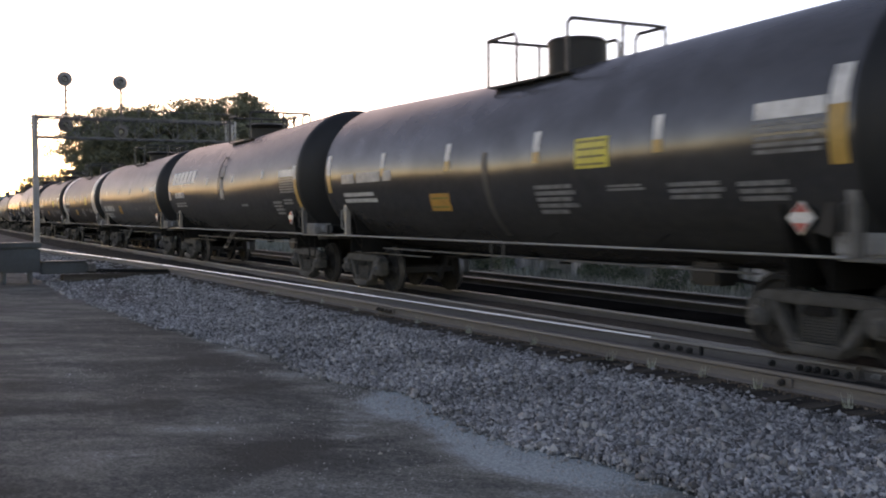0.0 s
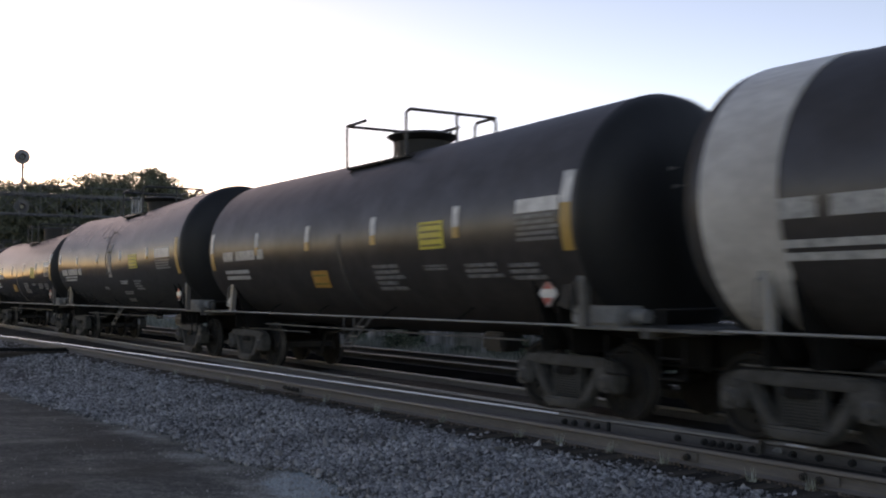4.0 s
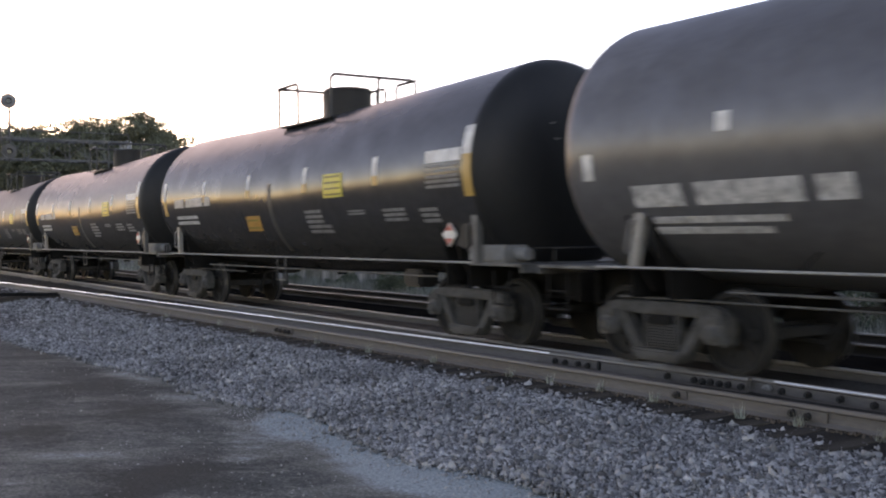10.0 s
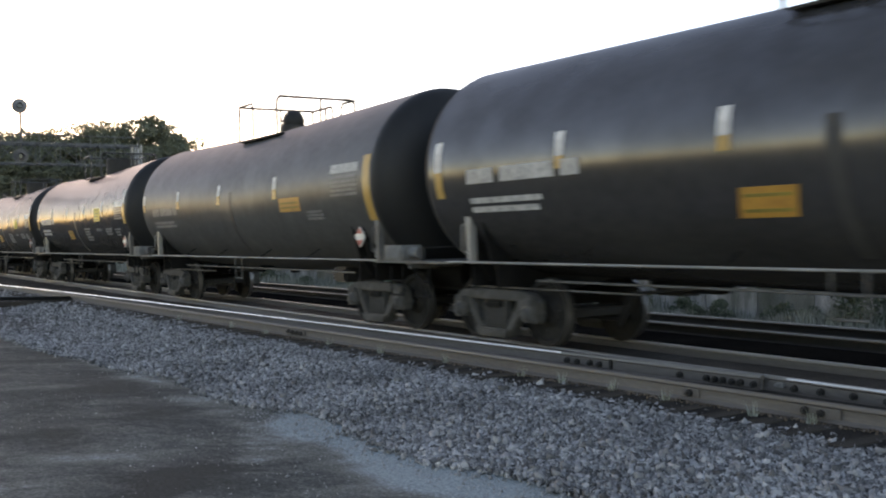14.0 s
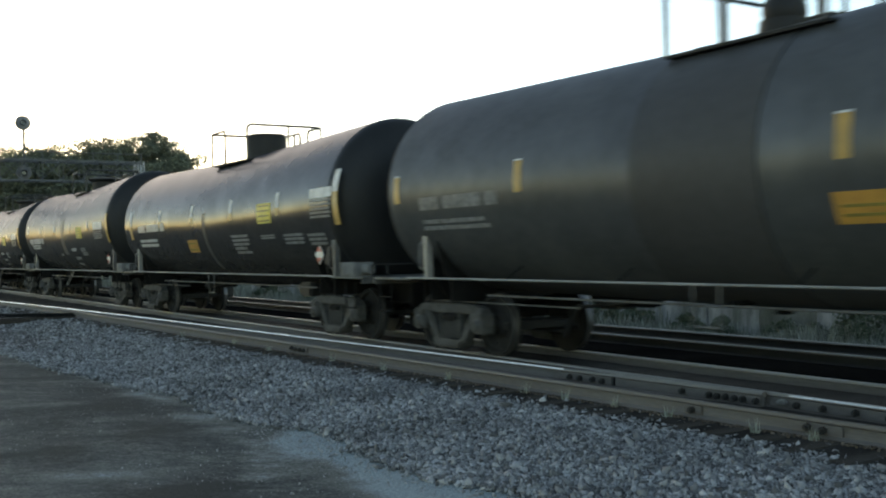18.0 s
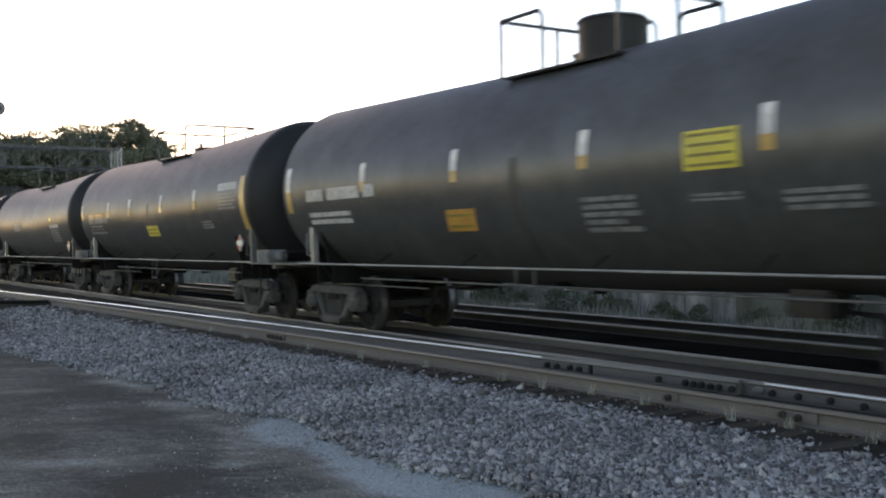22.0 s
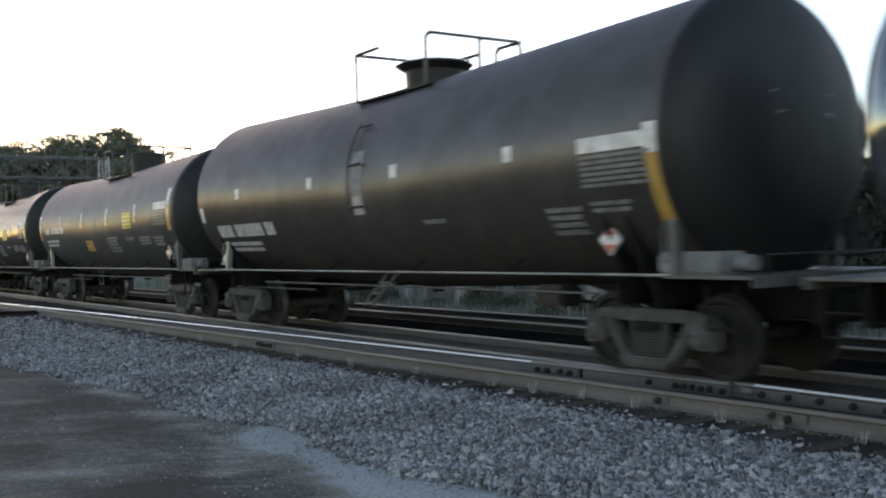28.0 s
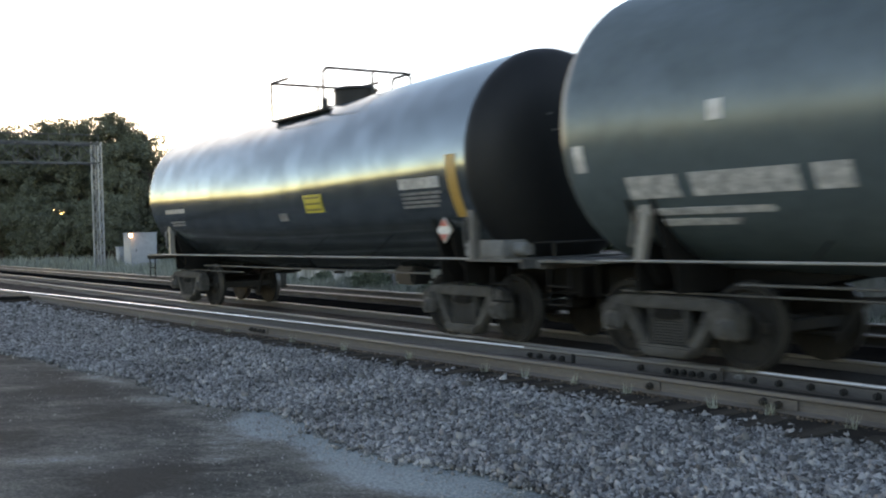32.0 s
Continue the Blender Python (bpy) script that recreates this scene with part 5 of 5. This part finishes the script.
    if "print_box" in extras:
        decal(car, "stencil_panel", X(13.15), X(13.8), 1.68, 2.08, "fine_print", "pale stencilled data box")
    if "logo" in extras:
        # plain blocks in place of a maker's name, with its number below
        for i in range(6):
            decal(car, "logo_bar", X(0.75 + i * 0.58), X(1.22 + i * 0.58), 2.84, 3.27, "white", "bold white block lettering", -0.05)
        words(car, X(1.1), X(2.5), 2.45, 0.2)
        bars_of(1.0, 2.6, 2.02, 2.2, 2, "fine_print", 0.1)
    if "band" in extras:
        part("centre_band", ("centre_band", number), ring(1.9 if number == 18 else 4.3, X(7.5 if number == 18 else 7.1)), "patch", car, (X(7.5 if number == 18 else 7.1), 0, 0), (0, 0, 0), "darker repainted band round the middle", 0.6)
    if "white_ends" in extras:
        for s in (-1, 1):
            part("end_band", ("end_band", s), ring(1.05, s * (h - 0.62)), "white_band", car, (s * (h - 0.62), 0, 0), (0, 0, 0), "dirty white band round the end", 0.6)
    if "teal_cap" in extras:
        def cap(bm):
            head_mesh(bm)
            bmesh.ops.bisect_plane(bm, geom=bm.verts[:] + bm.edges[:] + bm.faces[:], plane_co=(0, 0, ZC + 1.02), plane_no=(0, 0, 1), clear_inner=True)
            for v in bm.verts:
                v.co += Vector((0.010, 0, 0)) + (Vector((0, v.co.y, v.co.z - ZC))).normalized() * 0.004
        part("head_cap", ("cap", R), cap, "teal", car, (h, 0, bend_at(h, h)), (0, 0, 0), label="faded teal paint on the upper end", smooth=0.8)
    for k, (x0, x1, z) in enumerate([(-0.55, 0.55, 3.25), (-0.5, 0.5, 3.02)]):
        part("head_print", ("head_print", k), lambda bm, x0=x0, x1=x1: box(bm, (0, x0, -0.05), (0.02, x1, 0.05)), "fine_print", car,
             (h + HEAD * math.sqrt(max(0, 1 - ((z - ZC) / R) ** 2)) - 0.028, 0, z), (0, 10, 0))
    return car


STD = "black railway tank car with amber and white reflective bars"
CARS = [
    ("black", "tall", "bars", (), STD),
    ("gloss", "tall", "bars", (), STD),
    ("black", "flare", "squares", ("logo", "ladder"), "black tank car with bold white block lettering"),
    ("pale_grey", "flare", "squares", (), "faded grey tank car with an orange slanted panel"),
    ("brown", "small", "bars", ("white_ends",), "brown-black tank car with white bands at both ends"),
    ("brown", "flare", "bars", ("cover",), "rusty brown-black tank car"),
    ("black", "flare", "tall_yellow", ("ladder",), "black tank car with a pale step panel amidships"),
    ("gloss", "tall", "bars", (), "glossy " + STD),
    ("grey", "valve", "amber", ("band",), "charcoal tank car with a darker middle band"),
    ("matte", "small", "bars", ("teal_cap", "amber_marks"), "dull black tank car with a teal-topped end"),
    ("pale_grey", "flare", "squares", (), "faded grey tank car with small white squares"),
    ("gloss", "tall", "bars", (), "glossy " + STD),
    ("black", "tall", "bars", (), STD),
    ("matte", "tall", "bars", (), "dull " + STD),
    ("gloss", "tall", "bars", (), "glossy " + STD),
    ("grey", "valve", "amber", (), "charcoal tank car with a yellow end stripe"),
    ("gloss", "tall", "bars", (), "glossy " + STD),
    ("black", "tall", "bars", (), STD),
    ("matte", "valve", "amber", ("band",), "dull black tank car with a darker middle band and amber bars"),
    ("gloss", "tall", "bars", (), "glossy " + STD),
    ("black", "flare", "tall_yellow", ("dark_step",), "black tank car with a large yellow panel"),
    ("black", "flare", "tall_yellow", ("dark_step",), "black tank car with yellow panel and worn step panel"),
    ("matte", "tall", "bars", (), "dull " + STD),
    ("matte", "none", "amber", ("yellow_words",), "dull black tank car with a bar of yellow lettering"),
    ("grey", "none", "plain", (), "plain charcoal tank car with scuffed old lettering"),
    ("black", "tall", "bars", (), STD),
    ("black", "tall", "bars", (), STD),
    ("shine", "flare", "tall_yellow", ("print_box",), "freshly painted mirror-bright black tank car"),
    ("brown", "flare", "squares", ("ladder", "cover"), "brown-black tank car with a pale step panel"),
    ("matte", "tall", "bars", (), "dull " + STD),
    ("gloss", "tall", "bars", (), "glossy " + STD),
    ("blue_grey", "flare", "squares", ("ladder",), "faded blue-grey tank car with a step panel"),
    ("sheen", "squat", "last", (), "last tank car, shiny blue-black with a yellow panel"),
]
TRAIN = [build_car(i, s) for i, s in enumerate(CARS)]


# ---------------------------------------------------------------- signal bridge, cabinets, switch machine
BX = -62.0
bridge = thing("signal_bridge", (BX, 0, 0), "galvanised steel lattice signal bridge over the tracks", "signal bridge")


def lattice(bm, a, b, w, n, r=0.04):
    """A square truss from a to b with diagonals."""
    a, b = Vector(a), Vector(b)
    d = (b - a).normalized()
    u = d.orthogonal().normalized()
    if abs(d.z) < 0.5:
        u = Vector((1, 0, 0))
    v = d.cross(u)
    cs = [(u * i + v * j) * w / 2 for i, j in ((-1, -1), (1, -1), (1, 1), (-1, 1))]
    for c in cs:
        rod(bm, a + c, b + c, r, 6)
    for k in range(n):
        p, q = a + (b - a) * k / n, a + (b - a) * (k + 1) / n
        for i in range(4):
            c, e = cs[i], cs[(i + 1) % 4]
            rod(bm, p + c, q + e, r * 0.5, 4)
            rod(bm, p + c, p + e, r * 0.5, 4)


YL, YR, TOPZ = 5.75, 17.2, 7.0
part("truss_beam", "truss", lambda bm: lattice(bm, (0, YL, TOPZ - 0.15), (0, YR, TOPZ - 0.15), 1.15, 10, 0.045), "truss", bridge)
part("post", "post_l", lambda bm: (box(bm, (-0.16, YL - 0.16, -0.37), (0.16, YL + 0.16, TOPZ + 0.55), 0.02), box(bm, (-0.3, YL - 0.3, -0.37), (0.3, YL + 0.3, -0.1), 0.03)), "galv", bridge, label="solid galvanised post")
part("post", "post_r", lambda bm: (lattice(bm, (0, YR, -0.37), (0, YR, TOPZ + 0.6), 0.42, 12, 0.06), box(bm, (-0.5, YR - 0.5, -0.4), (0.5, YR + 0.5, -0.1), 0.03)), "galv", bridge, label="lattice post")
for k in range(4):
    part("crossarm", "crossarm", lambda bm: box(bm, (-0.03, -0.75, -0.03), (0.03, 0.75, 0.03)), "dark_steel", bridge, (0, YL - 0.3, TOPZ + 0.45 - 0.2 * k))
part("walkway_rail", "walk_rail", lambda bm: [rod(bm, (0.6, YL, TOPZ + z), (0.6, YR, TOPZ + z), 0.025, 6) for z in (0.5, 0.95)] and [rod(bm, (0.6, YL + i * 1.43, TOPZ + 0.3), (0.6, YL + i * 1.43, TOPZ + 0.95), 0.025, 6) for i in range(9)], "truss", bridge)


def signal_head_mesh(bm):
    bmesh.ops.create_cone(bm, cap_ends=True, segments=32, radius1=0.42, radius2=0.42, depth=0.06, matrix=Matrix.Translation((0, 0, 0)) @ Matrix.Rotation(math.pi / 2, 4, "Y"))
    bmesh.ops.create_cone(bm, cap_ends=True, segments=20, radius1=0.20, radius2=0.14, depth=0.35, matrix=Matrix.Translation((-0.2, 0, 0)) @ Matrix.Rotation(math.pi / 2, 4, "Y"))
    bmesh.ops.create_cone(bm, cap_ends=False, segments=20, radius1=0.15, radius2=0.17, depth=0.3, matrix=Matrix.Translation((0.15, 0, 0)) @ Matrix.Rotation(math.pi / 2, 4, "Y"))


for y, zs in ((7.45, (9.65, 7.0)), (10.55, (9.6, 6.7))):
    part("signal_mast", ("mast", y), lambda bm, y=y, zs=zs: (rod(bm, (0.15, y, zs[1] - 0.6), (0.15, y, zs[0] - 0.3), 0.06, 10), box(bm, (0.05, y - 0.12, 8.3), (0.25, y + 0.12, 8.36)), box(bm, (0.05, y - 0.22, 7.6), (0.25, y + 0.22, 7.65)), rod(bm, (0.15, y - 0.02, 9.0), (0.15, y + 0.3, 9.05), 0.03, 6)), "dark_steel", bridge)
    for z in zs:
        hd = part("signal_head", "signal_head", signal_head_mesh, "target" if z > 9 else "dark_steel", bridge, (0.30, y - 0.06, z), (0, 0, -4), "round grey signal target")
        part("lens", "lens", lambda bm: rod(bm, (0.03, 0, 0), (0.05, 0, 0), 0.11, 20), "glass_dark", hd)


def cabinet_mesh(w, d, h):
    def f(bm):
        box(bm, (-w / 2, -d / 2, 0.10), (w / 2, d / 2, h), 0.03)
        box(bm, (-w / 2 - 0.05, -d / 2 - 0.05, h), (w / 2 + 0.05, d / 2 + 0.05, h + 0.07), 0.02)
        box(bm, (-w / 2 - 0.08, -d / 2 - 0.08, -0.05), (w / 2 + 0.08, d / 2 + 0.08, 0.12), 0.02)
    return f


def cabinet(at, w, d, h, label, lamp=False):
    c = thing("signal_cabinet", at, label, "equipment cabinet", "signal cabinets by the bridge")
    part("body", ("cab", w, d, h), cabinet_mesh(w, d, h), "cabinet", c)
    dr = part("door", ("cabdoor", d, h), lambda bm: box(bm, (0, -d * 0.42, 0.18), (0.025, d * 0.42, h - 0.08), 0.008), "cabinet", c, (w / 2, 0, 0))
    part("handle", "cabhandle", lambda bm: box(bm, (0, -0.02, -0.09), (0.05, 0.02, 0.09), 0.006), "dark_steel", dr, (0.025, -d * 0.3, h * 0.55))
    if lamp:
        part("lamp", "cablamp", lambda bm: bmesh.ops.create_uvsphere(bm, u_segments=16, v_segments=8, radius=0.11), "glow", c, (w / 2 + 0.14, -d * 0.52, h - 0.12), (0, 0, 0), "small lit warm lamp")
    return c


cabinet((-64.2, 20.4, -0.37), 1.5, 1.7, 2.35, "silver aluminium signal cabinet with a lit lamp", True)
cabinet((-68.6, 20.6, -0.37), 0.7, 0.8, 1.45, "small white signal cabinet")

machine = thing("switch_machine", (-33.6, 3.62, -0.36), "weathered blue-grey switch machine beside the turnout", "switch machine")
part("housing", "sm_house", lambda bm: (box(bm, (-0.45, -1.7, 0.34), (0.45, -0.47, 1.10), 0.04), box(bm, (-0.50, -1.75, 1.10), (0.50, -0.42, 1.27), 0.03)), "switch_blue", machine)
part("gear_box", "sm_gear", lambda bm: (box(bm, (-0.32, -0.47, 0.26), (0.32, 0.95, 0.62), 0.04), box(bm, (-0.36, -0.44, 0.62), (0.36, 0.98, 0.67), 0.015)), "switch_blue", machine)
part("end_bracket", "sm_end", lambda bm: (box(bm, (-0.22, 0.95, 0.24), (0.22, 1.22, 0.56), 0.03), rod(bm, (0.23, 1.08, 0.46), (0.30, 1.08, 0.46), 0.07, 10)), "platform", machine)
part("throw_rod", "sm_rod", lambda bm: (rod(bm, (0, 1.2, 0.34), (0, 4.6, 0.22), 0.035, 8), rod(bm, (0.3, 0.9, 0.30), (0.3, 4.4, 0.20), 0.025, 8)), "steel", machine)
for x in (-0.35, 0.35):
    part("support_timber", "sm_timber", lambda bm: box(bm, (-0.12, 0.2, 0), (0.12, 3.8, 0.2), 0.01), "tie", machine, (x, 0, 0))
for y in (-1.5, -0.75):
    for x in (-0.32, 0.32):
        part("leg", "sm_leg", lambda bm: box(bm, (-0.05, -0.05, -0.02), (0.05, 0.05, 0.36)), "switch_blue", machine, (x, y, 0))

# ---------------------------------------------------------------- trees and weeds
def crown_mesh(seed, rx, rz, clumps, leaves, size, mat="leaf"):
    g = np.random.default_rng(seed)
    pts = []
    for _ in range(clumps):
        a, u = g.uniform(0, 2 * np.pi), g.uniform(-0.75, 1)
        k = g.uniform(0.45, 1.0) * np.sqrt(max(0.05, 1 - u * u))
        c = np.array([rx * k * np.cos(a), rx * k * np.sin(a), rz * u * g.uniform(0.75, 1.05)])
        r = g.uniform(0.45, 1.05)
        d = g.normal(size=(leaves, 3))
        d /= np.linalg.norm(d, axis=1, keepdims=True)
        pts.append(c + d * (r * g.uniform(0.35, 1.0, (leaves, 1)) ** 0.6) * np.array([1, 1, 0.75]))
    p = np.concatenate(pts)
    n = len(p)
    a = g.normal(size=(n, 3))
    a /= np.linalg.norm(a, axis=1, keepdims=True)
    b = np.cross(a, g.normal(size=(n, 3)))
    b /= np.linalg.norm(b, axis=1, keepdims=True)
    s = (size * g.uniform(0.6, 1.4, n))[:, None]
    v = np.stack([p - a * s, p + b * s * 0.55, p + a * s, p - b * s * 0.55], 1).reshape(-1, 3)
    me = bpy.data.meshes.new("crown")
    me.vertices.add(n * 4)
    me.vertices.foreach_set("co", v.ravel())
    me.loops.add(n * 4)
    me.loops.foreach_set("vertex_index", np.arange(n * 4))
    me.polygons.add(n)
    me.polygons.foreach_set("loop_start", np.arange(n) * 4)
    me.update(calc_edges=True)
    me.materials.append(M[mat])
    return me


def trunk_mesh(seed, h):
    r = random.Random(seed)

    def f(bm):
        p = Vector((0, 0, -0.4))
        rad = 0.30
        for i in range(5):
            q = Vector((r.uniform(-0.2, 0.2), r.uniform(-0.2, 0.2), h * (i + 1) / 5))
            rod(bm, p, q, rad, 10, rad * 0.78)
            rad *= 0.78
            p = q
            for _ in range(2 if i > 0 else 0):
                a = r.uniform(0, 6.28)
                e = q + Vector((math.cos(a) * r.uniform(1.2, 2.6), math.sin(a) * r.uniform(1.2, 2.6), r.uniform(0.8, 2.2)))
                rod(bm, q, e, rad * 0.55, 7, rad * 0.18)
    return f


CROWNS = [crown_mesh(11 + i, 3.3, 3.9, 50, 250, 0.10) for i in range(3)]
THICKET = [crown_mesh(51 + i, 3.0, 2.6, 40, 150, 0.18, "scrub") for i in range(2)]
LOW = [crown_mesh(31 + i, 2.9, 2.2, 36, 230, 0.11) for i in range(2)]


def tree(x, y, h, kind, s):
    t = thing("tree", (x, y, -0.37), "broad leafy green tree beyond the tracks" if kind else "low leafy scrub tree by the tracks", "tree", "trees beyond the signal bridge")
    part("trunk", ("trunk", kind, RND.randint(0, 2)), trunk_mesh(5, 7.5 if kind else 2.6), "bark", t)
    c = new("crown", RND.choice(CROWNS if kind else LOW))
    c.parent = t
    c.matrix_basis = Matrix.LocRotScale((0, 0, h - 3.6 * s if kind else h - 2.0 * s), Euler((0, 0, RND.uniform(0, 6.28))), (s, s, s * RND.uniform(0.92, 1.0)))
    return t


for i in range(14):
    k = i / 13
    tree(-112 + 24 * k + RND.uniform(-2, 2), 15.5 + 11.0 * k + RND.uniform(-1.0, 1.0), RND.uniform(12.2, 12.7), 1, RND.uniform(1.05, 1.2))
for i in range(9):
    k = i / 8
    tree(-124 + 30 * k + RND.uniform(-2, 2), 20 + 9.0 * k + RND.uniform(-1, 1), RND.uniform(12.3, 13.0), 1, RND.uniform(1.05, 1.25))
for i in range(20):
    k = i / 19
    tree(-104 + 24 * k + RND.uniform(-2, 2), 15 + 9.5 * k + RND.uniform(-1, 1), RND.uniform(3.4, 5.6), 0, RND.uniform(0.8, 1.2))
for x, y, h, k in [(-86, 28.2, 10.6, 1), (-83, 30.5, 8.6, 1), (-80, 30.6, 4.6, 0), (-84, 27.6, 4.6, 0), (-79, 32.5, 5.2, 0), (-76, 33.5, 4.4, 0), (-108, 35.5, 9.4, 1), (-112, 36, 9.6, 1), (-104, 34.5, 5.0, 0), (-118, 36, 9.6, 1), (-126, 37, 9.8, 1), (-136, 37, 9.8, 1)]:
    tree(x, y, h, k, 1.15)
for x, y, h in [(-128, 12.5, 6.2), (-133, 14.2, 7.0), (-140, 13.0, 5.4)]:
    tree(x, y, h, 0, 1.2)

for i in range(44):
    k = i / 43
    t_ = thing("bush", (-80 + 130 * k + RND.uniform(-1, 1), 30 + RND.uniform(-2, 3), -0.37), "leafy thicket beyond the second track, coloured dark as if shaded", "bush", "thicket behind the tracks")
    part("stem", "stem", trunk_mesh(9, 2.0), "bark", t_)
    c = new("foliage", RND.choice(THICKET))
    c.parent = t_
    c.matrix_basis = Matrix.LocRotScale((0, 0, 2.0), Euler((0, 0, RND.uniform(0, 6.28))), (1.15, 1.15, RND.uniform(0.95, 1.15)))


def grass_mesh(seed, n, xr, yr, hr, w):
    g = np.random.default_rng(seed)
    x, y = g.uniform(*xr, n), g.uniform(*yr, n)
    thick = 0.5 + 0.5 * np.sin(x * 1.9 + 1.3 * np.sin(x * 0.7)) * np.sin(x * 0.53 + 2)
    h = g.uniform(*hr, n) * (0.35 + 0.8 * thick)
    a = g.uniform(0, 2 * np.pi, n)
    d = np.stack([np.cos(a), np.sin(a)], 1)
    base = np.stack([x, y, np.full(n, -0.42)], 1)
    s = np.concatenate([d[:, ::-1] * np.array([-1, 1]) * w, np.zeros((n, 1))], 1)
    tip = base + np.concatenate([d * (h * 0.35)[:, None], h[:, None]], 1)
    v = np.stack([base - s, base + s, tip], 1).reshape(-1, 3)
    me = bpy.data.meshes.new("grass")
    me.vertices.add(n * 3)
    me.vertices.foreach_set("co", v.ravel())
    me.loops.add(n * 3)
    me.loops.foreach_set("vertex_index", np.arange(n * 3))
    me.polygons.add(n)
    me.polygons.foreach_set("loop_start", np.arange(n) * 3)
    me.update(calc_edges=True)
    me.materials.append(M["weed"])
    return me


tagged(new("verge_grass", grass_mesh(3, 22000, (-120, -66), (15.8, 30), (0.3, 1.1), 0.05)), "tall rough grass on the far verge", "grass", kind="stuff")
tagged(new("trackside_grass", grass_mesh(9, 20000, (-72, -36), (15.8, 24), (0.2, 0.8), 0.05)), "rough grass beyond the second track", "grass", kind="stuff")
tagged(new("weeds", grass_mesh(4, 42000, (-40, 12), (15.3, 17.4), (0.15, 0.62), 0.022)), "pale short grass and weeds behind the second track", "weeds", kind="stuff")
WEED = [crown_mesh(71 + i, 1.7, 1.5, 18, 150, 0.13, "vine") for i in range(3)]
for i in range(60):
    x = -40 + 0.87 * i + RND.uniform(-0.5, 0.5)
    t_ = new("weed_bush", WEED[i % 3])
    k = RND.choice([0.10, 0.14, 0.18, 0.24, 0.32])
    t_.matrix_basis = Matrix.LocRotScale((x, RND.uniform(16.3, 17.2), -0.38 + 1.2 * k), Euler((0, 0, RND.uniform(0, 6.28))), (k * 1.2, k, k * RND.uniform(0.9, 1.3)))
    tagged(t_, "small grey-green leafy weed bush behind the second track", "bush", "weed bushes by the block wall")

barrier = thing("concrete_wall", (0, 0, 0), "low pale stained concrete block wall behind weeds", "wall", kind="structure")
for i in range(40):
    h_ = RND.choice([1.04, 1.10, 1.16])
    part("block", ("block", h_), lambda bm, h_=h_: box(bm, (-0.745, -0.2, -0.4), (0.745, 0.2, h_ - 0.4), 0.015), RND.choice(["concrete", "concrete", "mossy"]), barrier, (-44 + 1.5 * i, 17.75 + RND.uniform(-0.03, 0.03), 0), (0, 0, RND.uniform(-0.5, 0.5)))

# ---------------------------------------------------------------- motion of the train
def motions():
    ts = [p[0] for p in TRAVEL]
    ds = [p[1] for p in TRAVEL]

    def run(t):
        return float(np.interp(t, ts, ds))

    for i, car in enumerate(TRAIN):
        mid = car.matrix_basis.translation.x
        walk(car, [(t, pose(mid + d, TRACK_Y, 0)) for t, d in TRAVEL])
    for w, i, k in WHEELS:
        mid = (COUPLERS[i] + COUPLERS[i + 1]) / 2
        at = w.matrix_basis.translation.copy()
        seen = [f / FPS for f in range(0, 32 * FPS + 1) if -46 < mid + run(f / FPS) < 8]
        if not seen:
            walk(w, [(0, pose(*at)), (32, pose(*at))])
            continue
        rows = [(t, pose(*at, 0, math.degrees((run(t) - run(seen[0])) / 0.488), 0)) for t in seen]
        if seen[0] > 0:
            rows.insert(0, (0, pose(*at)))
        if seen[-1] < 32:
            rows.append((32, rows[-1][1]))
        walk(w, rows)


motions()
